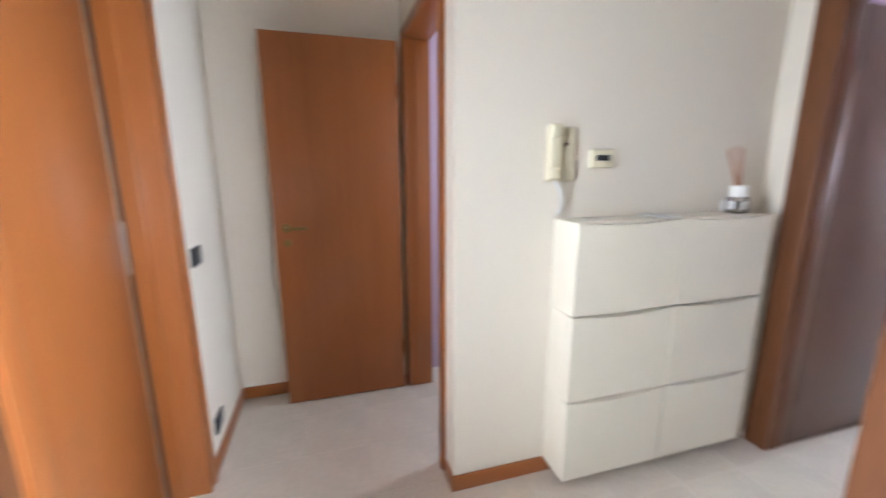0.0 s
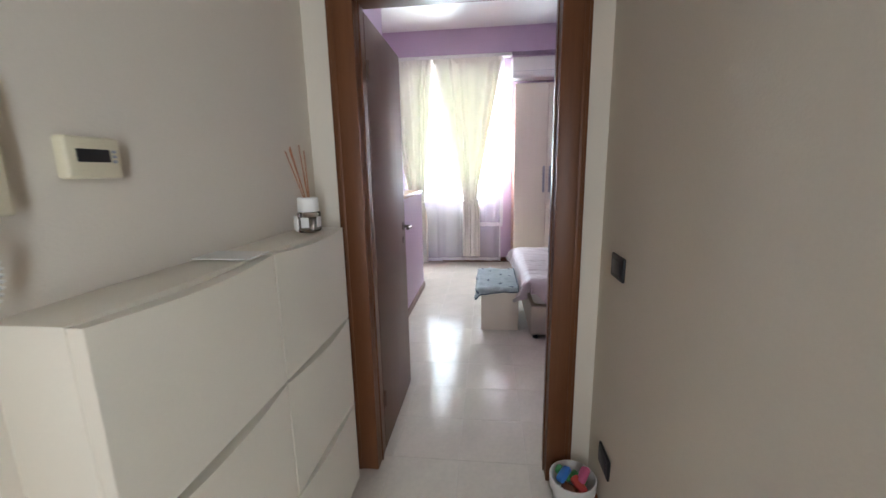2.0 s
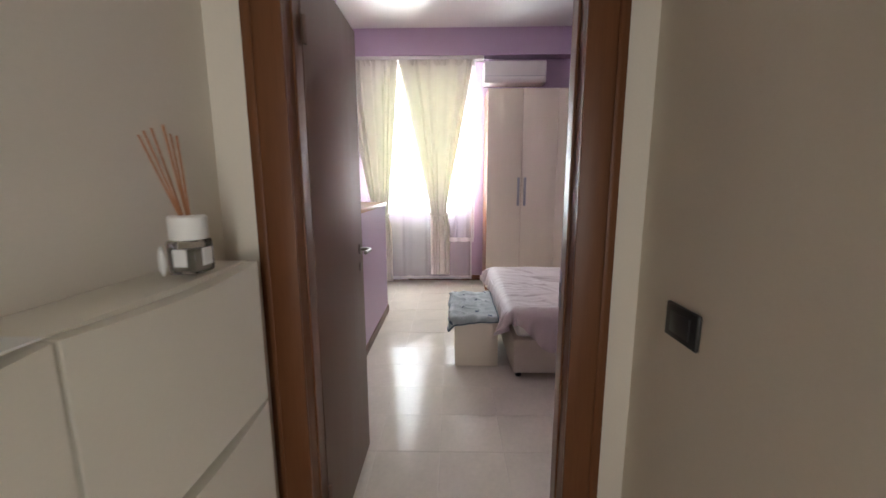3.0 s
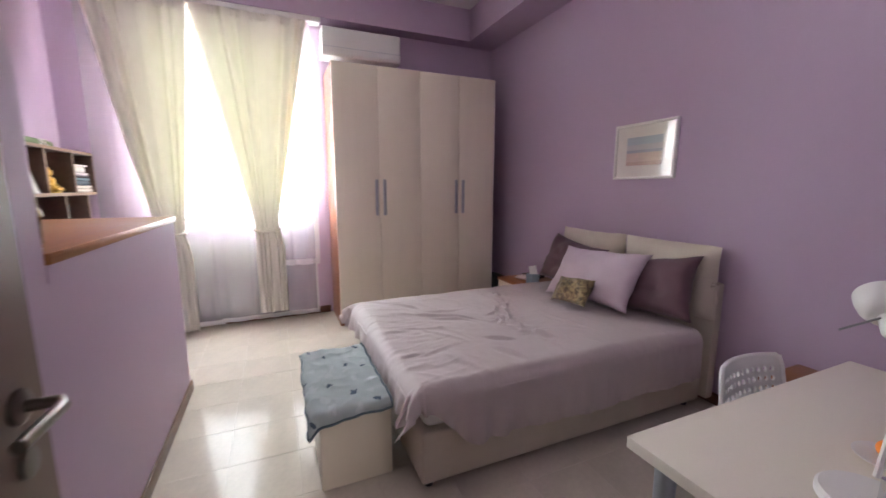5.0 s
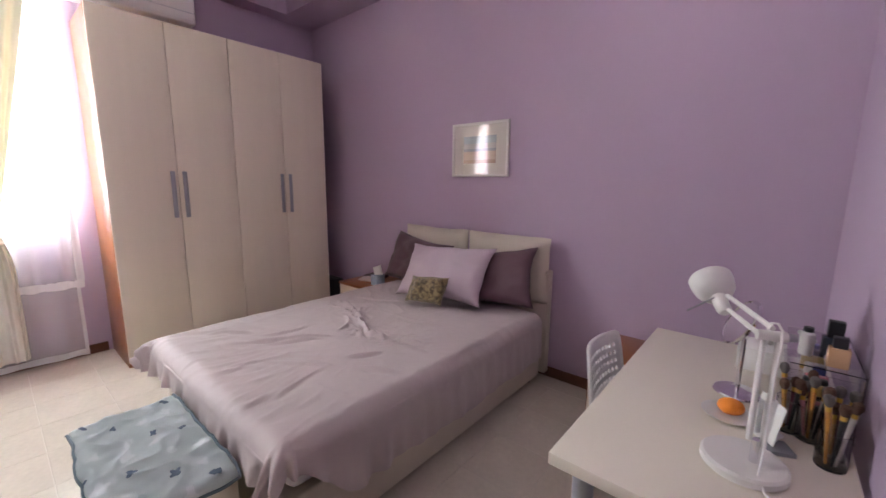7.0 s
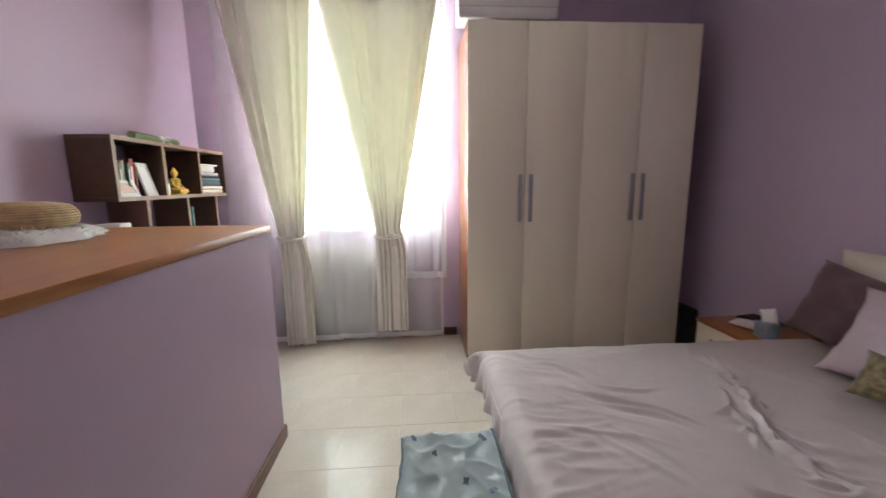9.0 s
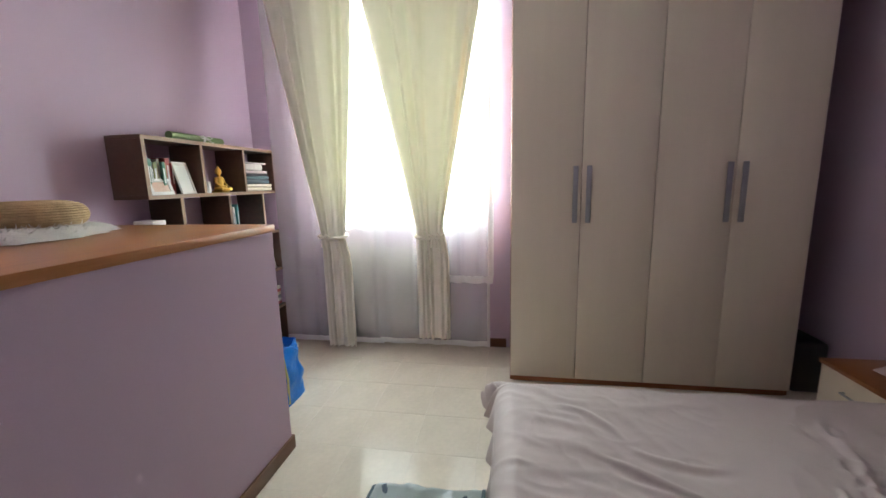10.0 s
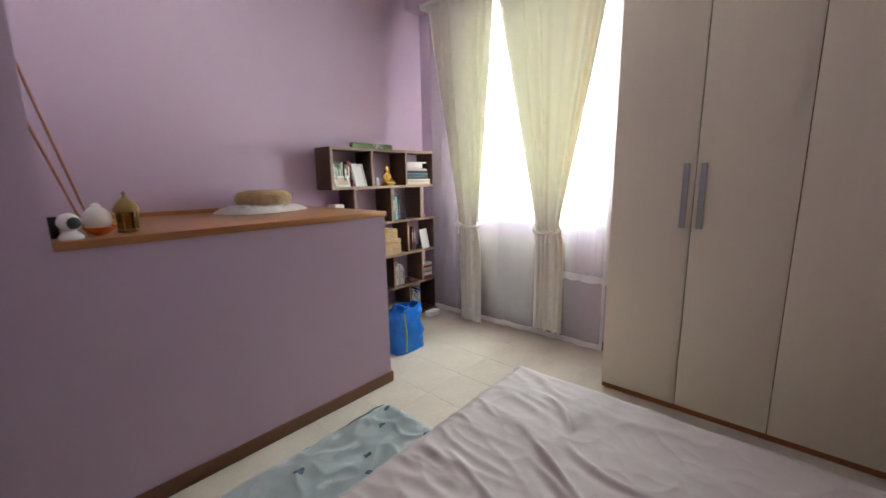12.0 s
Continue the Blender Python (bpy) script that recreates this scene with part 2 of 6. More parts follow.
def about(p, rx=0, ry=0, rz=0):
    return Matrix.Translation(p) @ pose(0, 0, 0, rx, ry, rz) @ Matrix.Translation([-c for c in p])


def base_of(ob):
    p = Vector((0, 0, 0))
    while ob:
        p = p + ob.location
        ob = ob.parent
    return p


def finish(name, bm, mat_, smooth):
    bmesh.ops.recalc_face_normals(bm, faces=bm.faces)
    me = bpy.data.meshes.new(name)
    bm.to_mesh(me)
    bm.free()
    me.materials.append(mat_)
    if smooth:
        me.polygons.foreach_set("use_smooth", [True] * len(me.polygons))
        me.set_sharp_from_angle(angle=radians(smooth))
    return me


def part(name, bm, mat_, parent, label="", smooth=40):
    """One mesh under a thing or a part; bm is in world metres."""
    o = base_of(parent)
    bmesh.ops.translate(bm, verts=bm.verts, vec=-o)
    ob = new(name, finish(name, bm, mat_, smooth))
    ob.parent = parent
    return tagged(ob, label)


def thing(name, place, label, category, group="", kind=""):
    e = new(name)
    e.location = place
    e.empty_display_size = 0.1
    return tagged(e, label, category, group, kind)


def solo(name, bm, mat_, label, category, group="", kind="", smooth=40):
    """A thing that is one mesh, with its origin at its base."""
    zs = [v.co.z for v in bm.verts]
    xs, ys = [v.co.x for v in bm.verts], [v.co.y for v in bm.verts]
    o = Vector(((min(xs) + max(xs)) / 2, (min(ys) + max(ys)) / 2, min(zs)))
    bmesh.ops.translate(bm, verts=bm.verts, vec=-o)
    ob = new(name, finish(name, bm, mat_, smooth))
    ob.location = o
    return tagged(ob, label, category, group, kind)


def setting(name, boxes, mat_, label, category, bevel=0.0):
    bm = bmesh.new()
    for b in boxes:
        box(bm, *b, bevel)
    ob = new(name, finish(name, bm, mat_, 40))
    return tagged(ob, label, category, "", "structure")


# ---- the setting ----
HALL_N, HALL_S = 1.37, 0.18          # hall walls
ROOM_W, ROOM_E, ROOM_S, ROOM_N = 2.198, 6.53, -1.72, 2.46
CEIL, HALL_CEIL = 3.35, 2.95
LEDGE_Y, LEDGE_X0, LEDGE_X1, LEDGE_Z = 1.42, 3.55, 5.10, 1.20
DOOR_Y0, DOOR_Y1, DOOR_H = 0.365, 1.16, 2.08

W, LI = M["white_wall"], M["lilac_wall"]
setting("wall_hall_north", [(0.476, 2.07, HALL_N, 1.50, 0, HALL_CEIL)], W, "white painted hall wall", "wall")
setting("wall_alcove_east", [(0.476, 0.60, 1.50, 1.55, 0, HALL_CEIL), (0.476, 0.60, 1.55, 2.27, 2.12, HALL_CEIL), (0.476, 0.60, 2.27, 2.42, 0, HALL_CEIL)], W, "white painted wall with a doorway", "wall")
setting("wall_alcove_north", [(-2.4, 0.60, 2.42, 2.54, 0, HALL_CEIL)], W, "white painted end wall of the hall", "wall")
# the slot at y 0.22 to 0.52 is added for the west lamp
setting("wall_hall_west", [(-0.72, -0.57, 1.66, 2.42, 0, HALL_CEIL), (-0.72, -0.57, 0.84, 1.66, 2.10, HALL_CEIL), (-0.72, -0.57, -2.4, 0.22, 0, HALL_CEIL), (-0.72, -0.57, 0.22, 0.52, 0, 0.4), (-0.72, -0.57, 0.22, 0.52, 2.25, HALL_CEIL), (-0.72, -0.57, 0.52, 0.84, 0, HALL_CEIL)], W, "white painted wall with a doorway", "wall")
setting("wall_hall_south", [(0.55, 2.07, 0.05, HALL_S, 0, HALL_CEIL), (-0.42, 0.55, 0.05, HALL_S, 2.12, HALL_CEIL), (-0.57, -0.42, 0.05, HALL_S, 0, HALL_CEIL)], W, "white painted hall wall", "wall")
# unseen wall; its opening is added to go with the entrance lamp
setting("wall_entrance_east", [(1.5, 1.62, -2.4, -2.0, 0, HALL_CEIL), (1.5, 1.62, -0.9, 0.05, 0, HALL_CEIL), (1.5, 1.62, -2.0, -0.9, 0, 0.85), (1.5, 1.62, -2.0, -0.9, 2.35, HALL_CEIL)], W, "plain white wall", "wall")
setting("wall_entrance_south", [(-0.72, 1.62, -2.52, -2.4, 0, HALL_CEIL)], W, "plain white wall", "wall")
setting("wall_side_room", [(-2.4, -2.28, 0.2, 0.6, 0, HALL_CEIL), (-2.4, -2.28, 1.55, 2.42, 0, HALL_CEIL), (-2.4, -2.28, 0.6, 1.55, 0, 0.95), (-2.4, -2.28, 0.6, 1.55, 2.25, HALL_CEIL), (-2.4, -0.72, 0.1, 0.2, 0, HALL_CEIL)], W, "plain white wall", "wall")
setting("wall_bedroom_west", [(2.07, ROOM_W - 0.01, -1.9, DOOR_Y0, 0, CEIL), (2.07, ROOM_W - 0.01, DOOR_Y1, 2.6, 0, CEIL), (2.07, ROOM_W - 0.01, DOOR_Y0, DOOR_Y1, DOOR_H, CEIL)], W, "white painted wall with the bedroom doorway", "wall")
setting("wall_bedroom_west_face", [(ROOM_W - 0.01, ROOM_W, -1.72, DOOR_Y0, 0, CEIL), (ROOM_W - 0.01, ROOM_W, DOOR_Y1, LEDGE_Y, 0, CEIL), (ROOM_W - 0.01, ROOM_W, DOOR_Y0, DOOR_Y1, DOOR_H, CEIL)], LI, "lilac painted wall round the bedroom doorway", "wall")
setting("wall_bedroom_south", [(ROOM_W, 6.75, -1.9, ROOM_S, 0, CEIL)], LI, "lilac painted bedroom wall", "wall")
WIN_Y0, WIN_Y1, WIN_Z0, WIN_Z1 = 0.50, 1.80, 1.03, 2.80
setting("wall_bedroom_east", [(ROOM_E, 6.80, ROOM_S, WIN_Y0, 0, CEIL), (ROOM_E, 6.80, WIN_Y1, ROOM_N, 0, CEIL), (ROOM_E, 6.80, WIN_Y0, WIN_Y1, 0, WIN_Z0), (ROOM_E, 6.80, WIN_Y0, WIN_Y1, WIN_Z1, CEIL)], LI, "lilac painted wall with the window", "wall")
setting("wall_bedroom_north", [(0.60, 6.80, ROOM_N, 2.60, 0, CEIL)], LI, "lilac painted bedroom wall", "wall")
setting("wall_partition", [(ROOM_W, LEDGE_X0, LEDGE_Y, 1.54, 0, CEIL), (3.43, LEDGE_X0, 1.54, ROOM_N, 0, CEIL)], LI, "lilac painted partition wall beside the ledge", "wall")
setting("half_wall", [(LEDGE_X0, LEDGE_X1, LEDGE_Y, ROOM_N, 0, LEDGE_Z - 0.035)], LI, "lilac painted half-height wall under a wooden ledge", "wall")
setting("trim_half_wall", [(LEDGE_X0, LEDGE_X1, LEDGE_Y - 0.0025, LEDGE_Y, 1.112, LEDGE_Z - 0.036)], LI, "slightly proud band of lilac plaster under the ledge", "plaster band")
setting("beam_window", [(6.34, ROOM_E, -1.33, ROOM_N, 3.02, CEIL)], LI, "lilac painted ceiling beam above the window", "beam")
setting("beam_side", [(ROOM_W, ROOM_E, ROOM_S, -1.33, 3.02, CEIL)], LI, "lilac painted ceiling beam above the bed", "beam")
setting("ceiling", [(2.07, 6.80, -1.9, 2.60, CEIL, CEIL + 0.12)], M["ceiling"], "white painted bedroom ceiling", "ceiling")
setting("ceiling_hall", [(-2.4, 2.07, -2.52, 2.60, HALL_CEIL, HALL_CEIL + 0.12)], M["ceiling"], "white painted hall ceiling", "ceiling")

# bright hazy daylight outside the window
_bd = bpy.data.materials.new("bright_haze")
_bd.use_nodes = True
_n, _l = _bd.node_tree.nodes, _bd.node_tree.links
_n.remove(_n["Principled BSDF"])
_em = _n.new("ShaderNodeEmission")
_nz = _n.new("ShaderNodeTexNoise")
_nz.inputs["Scale"].default_value = 0.6
_rp = _n.new("ShaderNodeValToRGB")
_rp.color_ramp.elements[0].color, _rp.color_ramp.elements[1].color = (0.86, 0.97, 0.84, 1), (0.94, 0.97, 1.0, 1)
_l.new(_nz.outputs["Fac"], _rp.inputs["Fac"])
_l.new(_rp.outputs[0], _em.inputs["Color"])
_em.inputs["Strength"].default_value = 2.6
_l.new(_em.outputs[0], _n["Material Output"].inputs["Surface"])
setting("backdrop", [(10.0, 10.05, -4.0, 6.5, -1.0, 7.0)], _bd, "bright hazy daylight outside the window", "backdrop")

# skirting boards
def skirting(name, runs, mat_=M["skirting"]):
    setting(name, [(a, b, c, d, 0, 0.075) for a, b, c, d in runs], mat_, "dark red-brown wooden skirting board", "skirting", 0.003)


skirting("baseboard_hall", [(0.466, 2.045, HALL_N - 0.012, HALL_N), (0.464, 0.476, HALL_N - 0.012, 1.47), (-0.57, -0.29, 2.408, 2.42), (-0.57, -0.558, 1.75, 2.408),
                            (0.56, 2.045, HALL_S, HALL_S + 0.012)], M["red_wood_h"])
skirting("baseboard_bedroom", [(ROOM_W, ROOM_E, ROOM_S, ROOM_S + 0.013), (ROOM_W, LEDGE_X1 + 0.013, LEDGE_Y - 0.013, LEDGE_Y), (LEDGE_X1, LEDGE_X1 + 0.013, LEDGE_Y, ROOM_N - 0.013),
                               (LEDGE_X1 + 0.013, ROOM_E, ROOM_N - 0.013, ROOM_N), (ROOM_E - 0.013, ROOM_E, 0.3, ROOM_N - 0.013), (ROOM_W, ROOM_W + 0.013, ROOM_S + 0.013, 0.24)])


# door frames: jambs, head and casings of one doorway
def door_frame(name, axis, plane0, plane1, a, b, h, label, near=True, far=True, wide=0.095, proud=0.014, mat_v=M["red_wood"], mat_h=M["red_wood_y"]):
    """A lined opening from a to b in a wall between plane0 and plane1 that stands across `axis`."""
    e = thing(name, (((plane0 + plane1) / 2, (a + b) / 2, 0) if axis == "x" else ((a + b) / 2, (plane0 + plane1) / 2, 0)), label, "door frame", "", "structure")

    def bx(p0, p1, q0, q1, z0, z1):
        return B(p0, p1, q0, q1, z0, z1, 0.003) if axis == "x" else B(q0, q1, p0, p1, z0, z1, 0.003)
    part("jamb", bx(plane0 - 0.002, plane1 + 0.002, a - 0.02, a + 0.003, 0, h), mat_v, e)
    part("jamb", bx(plane0 - 0.002, plane1 + 0.002, b - 0.003, b + 0.02, 0, h), mat_v, e)
    part("head", bx(plane0 - 0.002, plane1 + 0.002, a + 0.003, b - 0.003, h - 0.003, h + 0.02), mat_h, e)
    mid = plane0 * 0.62 + plane1 * 0.38
    part("door_stop", bx(mid, mid + 0.014, a + 0.003, a + 0.010, 0, h - 0.003), mat_v, e)
    part("door_stop", bx(mid, mid + 0.014, b - 0.010, b - 0.003, 0, h - 0.003), mat_v, e)
    for on, p in ((near, plane0), (far, plane1)):
        if not on:
            continue
        p0, p1 = (p - proud, p) if p == plane0 else (p, p + proud)
        part("casing", bx(p0, p1, a - wide, a + 0.004, 0, h + wide), mat_v, e)
        part("casing", bx(p0, p1, b - 0.004, b + wide, 0, h + wide), mat_v, e)
        part("casing", bx(p0, p1, a + 0.005, b - 0.005, h - 0.004, h + wide - 0.001), mat_h, e)
        # raised inner moulding
        q0, q1 = (p0 - 0.006, p0) if p == plane0 else (p1, p1 + 0.006)
        part("moulding", bx(q0, q1, a - wide + 0.012, a - wide + 0.03, 0, h + wide - 0.012), mat_v, e)
        part("moulding", bx(q0, q1, b + wide - 0.03, b + wide - 0.012, 0, h + wide - 0.012), mat_v, e)
    return e


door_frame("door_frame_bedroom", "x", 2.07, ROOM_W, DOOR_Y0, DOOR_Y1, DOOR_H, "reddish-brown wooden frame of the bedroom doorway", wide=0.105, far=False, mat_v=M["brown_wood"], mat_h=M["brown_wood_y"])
door_frame("door_frame_bathroom", "x", 0.476, 0.60, 1.55, 2.27, 2.12, "reddish-brown wooden frame of a hall doorway", wide=0.06)
door_frame("door_frame_side", "x", -0.72, -0.57, 0.84, 1.66, 2.10, "orange-brown wooden frame of a side doorway", wide=0.08)
# darker veneer on the jambs puts shade into colour, against the west lamp
door_frame("door_frame_entrance", "y", 0.05, HALL_S, -0.42, 0.55, 2.12, "wooden frame of the doorway behind, its jambs coloured darker for shade", wide=0.08, far=False, mat_v=M["brown_wood"], mat_h=M["red_wood_h"])


def lever_handle(parent, x, y, z, side, reach, mat_):
    """Lever on a round rose, on a leaf whose face looks along side (+1/-1) of y; the lever points along x by reach."""
    h = part("handle", tube(bmesh.new(), [(x, y, z), (x, y + side * 0.045, z), (x + reach * 0.15, y + side * 0.055, z), (x + reach, y + side * 0.055, z + 0.003)], 0.009, 10), mat_, parent, "metal lever handle")
    part("rose", lathe(bmesh.new(), x, y, z, [(0.025, 0), (0.025, 0.006), (0.014, 0.01)], 20, pose(0, 0, 0, -90 * side)), mat_, h)
    part("keyhole", lathe(bmesh.new(), x, y, z - 0.085, [(0.022, 0), (0.022, 0.005), (0.012, 0.007)], 20, pose(0, 0, 0, -90 * side)), mat_, parent, "round metal key escutcheon")


def door_leaf(name, x0, x1, y0, y1, h, label, handles, hinge_x, angle, mat_, wood=M["red_wood"]):
    """Leaf built along x, then swung by angle degrees about its hinge edge; handles: (x, side, reach)."""
    e = thing(name, (hinge_x, (y0 + y1) / 2, 0), label, "door", "", "structure")
    part("leaf", B(x0, x1, y0, y1, 0.008, h, 0.002), wood, e)
    for hx, side, reach in handles:
        lever_handle(e, hx, y1 if side > 0 else y0, 1.085, side, reach, mat_)
    for z in (0.25, 1.8):
        part("hinge", tube(bmesh.new(), [(hinge_x, y0 - 0.006, z), (hinge_x, y0 - 0.006, z + 0.08)], 0.007, 8), wood, e)
    e.rotation_euler = (0, 0, radians(angle))
    return e


door_leaf("door_bedroom", 2.20, 2.865, 1.155, 1.195, DOOR_H - 0.01, "smooth reddish-brown wooden bedroom door standing open", [(2.80, -1, -0.12), (2.80, 1, -0.12)], 2.20, 0, M["nickel"], M["door_wood"])
door_leaf("door_bathroom", -0.285, 0.425, 2.265, 2.305, 2.10, "smooth orange-brown wooden door folded open against the wall", [(-0.22, -1, 0.11)], 0.425, 0, M["brass"])
side_leaf = door_leaf("door_side_room", -0.70 - 0.76, -0.70, 0.80, 0.84, 2.08, "orange-brown wooden door standing slightly ajar", [], -0.70, 0, M["steel"])
side_leaf.location = (-0.735, 0.872, 0)
side_leaf.rotation_euler = (0, 0, radians(-89.3))

part("casing", B(-0.57, -0.556, 0.60, 0.757, 0, 2.18, 0.002), M["brown_wood"], bpy.data.objects["door_frame_side"], "darker brown wooden casing")
# black strip added as the dark line of the gap beside the leaf
part("gasket", B(-0.722, -0.713, 1.645, 1.656, 0, 2.09), M["black_plastic"], bpy.data.objects["door_frame_side"], "black strip standing in for shade in the door gap")
part("lock_plate", B(-0.722, -0.713, 1.640, 1.6455, 1.02, 1.22), M["steel"], bpy.data.objects["door_frame_side"], "metal strike plate")

# wooden ledge on the half wall
ledge = thing("ledge_shelf", ((LEDGE_X0 + LEDGE_X1) / 2, 1.72, LEDGE_Z - 0.035), "orange-brown wooden ledge board on the half wall", "ledge", "", "structure")
part("board", B(LEDGE_X0 + 0.001, LEDGE_X1 + 0.012, LEDGE_Y - 0.012, ROOM_N - 0.001, LEDGE_Z - 0.035, LEDGE_Z, 0.004), M["honey_wood"], ledge)
part("upstand", B(LEDGE_X0 + 0.001, LEDGE_X1 - 0.55, ROOM_N - 0.025, ROOM_N - 0.002, LEDGE_Z, LEDGE_Z + 0.026, 0.003), M["honey_wood"], ledge)


# ---- hall ----
def shoe_cabinet(x0, z0, first):
    """Shallow tip-out shoe bin with a bowed front lip."""
    w, hgt, d, yb = 0.505, 0.378, 0.165, HALL_N
    e = thing("shoe_cabinet", (x0 + w / 2, yb - d / 2, z0), "shallow cream plastic shoe cabinet hung on the wall", "shoe cabinet", "shoe cabinets on the wall")
    bm = bmesh.new()
    box(bm, x0, x0 + w, yb - d + 0.0285, yb, z0, z0 + hgt - 0.003, 0.001)
    part("body", bm, M["cream_plastic"], e)
    # front with its upper lip bowed forward
    bm = bmesh.new()
    n, k = 16, 6
    front = [[None] * (n + 1) for _ in range(k + 1)]
    back = [[None] * (n + 1) for _ in range(k + 1)]
    for j in range(k + 1):
        for i in range(n + 1):
            u, v = i / n, j / k
            bow = 0.010 * math.sin(math.pi * u) * v ** 4
            sag = -0.011 * math.sin(math.pi * u) * v ** 6
            x = x0 + 0.002 + u * (w - 0.004)
            z = z0 + 0.002 + v * (hgt - 0.007) + sag
            front[j][i] = bm.verts.new((x, yb - d - bow, z))
            back[j][i] = bm.verts.new((x, yb - d + 0.028, z))
    for j in range(k):
        for i in range(n):
            bm.faces.new((front[j][i], front[j][i + 1], front[j + 1][i + 1], front[j + 1][i]))
            bm.faces.new((back[j][i], back[j + 1][i], back[j + 1][i + 1], back[j][i + 1]))
    for i in range(n):
        bm.faces.new((front[k][i], front[k][i + 1], back[k][i + 1], back[k][i]))
        bm.faces.new((front[0][i], back[0][i], back[0][i + 1], front[0][i + 1]))
    for j in range(k):
        bm.faces.new((front[j][0], front[j + 1][0], back[j + 1][0], back[j][0]))
        bm.faces.new((front[j][n], back[j][n], back[j + 1][n], front[j + 1][n]))
    part("flap", bm, M["cream_plastic"], e)
    return e


for r in range(3):
    for c in range(2):
        shoe_cabinet(0.914 + c * 0.508, 0.07 + r * 0.379, False)

# ---- bedroom: wardrobe ----
WX, WY0, WY1, WZ = 5.965, -1.457, 0.272, 2.525
wardrobe = thing("wardrobe", ((WX + ROOM_E) / 2, (WY0 + WY1) / 2, 0), "tall cream four-door wardrobe with reddish wooden sides", "wardrobe")
part("side_panel", B(WX + 0.02, ROOM_E - 0.01, WY1 - 0.022, WY1, 0, WZ - 0.002, 0.002), M["red_wood"], wardrobe, "reddish-brown veneered side")
part("side_panel", B(WX + 0.02, ROOM_E - 0.01, WY0, WY0 + 0.022, 0, WZ - 0.002, 0.002), M["red_wood"], wardrobe, "reddish-brown veneered side")
part("top_panel", B(WX + 0.02, ROOM_E - 0.01, WY0 + 0.022, WY1 - 0.022, WZ - 0.024, WZ - 0.002, 0.002), M["red_wood"], wardrobe)
part("plinth", B(WX + 0.012, WX + 0.035, WY0 + 0.022, WY1 - 0.022, 0, 0.05, 0.002), M["red_wood_y"], wardrobe, "reddish-brown wooden plinth")
part("back_panel", B(ROOM_E - 0.02, ROOM_E - 0.01, WY0 + 0.022, WY1 - 0.022, 0.05, WZ - 0.024), M["red_wood"], wardrobe)
DW = (WY1 - WY0) / 4
for k in range(4):
    y1 = WY1 - k * DW
    d = part("door", B(WX, WX + 0.019, y1 - DW + 0.0022, y1 - 0.0022, 0.04, WZ, 0.0015), M["cream_laminate"], wardrobe)
    hy = (y1 - DW + 0.04) if k % 2 == 0 else (y1 - 0.04)
    hb = box(bmesh.new(), WX - 0.028, WX - 0.018, hy - 0.015, hy + 0.015, 1.11, 1.462, 0.003)
    for z in (1.15, 1.42):
        box(hb, WX - 0.019, WX, hy - 0.006, hy + 0.006, z - 0.006, z + 0.006)
    part("handle", hb, M["steel"], d, "flat brushed metal handle")

# ---- bed ----
BX0, BX1, BY0, BY1 = 3.60, 4.965, -1.60, 0.275
bed = thing("bed", ((BX0 + BX1) / 2, (BY0 + BY1) / 2, 0), "double bed with a cream upholstered base and headboard", "bed")
part("base", B(BX0, BX1, BY0, BY1, 0.045, 0.30, 0.012, 3), M["leather"], bed)
for fx in (BX0 + 0.06, BX1 - 0.06):
    for fy in (BY0 + 0.06, BY1 - 0.05):
        part("foot", lathe(bmesh.new(), fx, fy, 0, [(0.022, 0), (0.026, 0.045)], 12), M["black_plastic"], bed)
part("mattress", B(BX0 + 0.02, BX1 - 0.02, BY0 + 0.02, BY1 - 0.02, 0.302, 0.49, 0.04, 3), M["paper"], bed)
part("headboard_frame", B(3.575, 4.965, -1.70, -1.635, 0.05, 0.80, 0.01), M["leather"], bed)


def cushion_mesh(w, h, d, seed, crumple=0.006, pinch=0.10, power=2.6):
    """A stuffed cushion lying in the plane of x and z, thick along y."""
    bm = bmesh.new()
    n = 22
    ra = random.Random(seed)
    off = Vector((ra.random() * 9, ra.random() * 9, ra.random() * 9))
    sides = []
    for s in (-1, 1):
        g = [[None] * (n + 1) for _ in range(n + 1)]
        for i in range(n + 1):
            for j in range(n + 1):
                u, v = 2 * i / n - 1, 2 * j / n - 1
                rim = i in (0, n) or j in (0, n)
                if s == 1 and rim:
                    g[i][j] = sides[0][i][j]
                    continue
                t = max(0.0, (1 - abs(u) ** power) * (1 - abs(v) ** power)) ** 0.5
                x = u * w / 2 * (1 - pinch * (1 - v * v) * abs(u) ** 3)
                z = v * h / 2 * (1 - pinch * (1 - u * u) * abs(v) ** 3)
                p = Vector((x, 0, z))
                f = noise.noise((p + off) * 7) * crumple * 1.6 + (1 - abs(noise.noise((p + off) * 13))) ** 3 * crumple * 0.9
                edge = noise.noise((p + off) * 9) * 0.006
                g[i][j] = bm.verts.new((x + edge, s * (t * d / 2 + f * t), z + edge))
        sides.append(g)
        for i in range(n):
            for j in range(n):
                q = (g[i][j], g[i + 1][j], g[i + 1][j + 1], g[i][j + 1])
                bm.faces.new(q if s == -1 else q[::-1])
    return bm


for k in range(2):
    cx = 3.575 + 0.3475 + k * 0.695
    part("headboard_cushion", turn(cushion_mesh(0.69, 0.47, 0.12, 20 + k, 0.003, 0.02, 6), Matrix.Translation((cx, -1.635, 0.795))), M["leather"], bed, "cream leather headboard cushion")


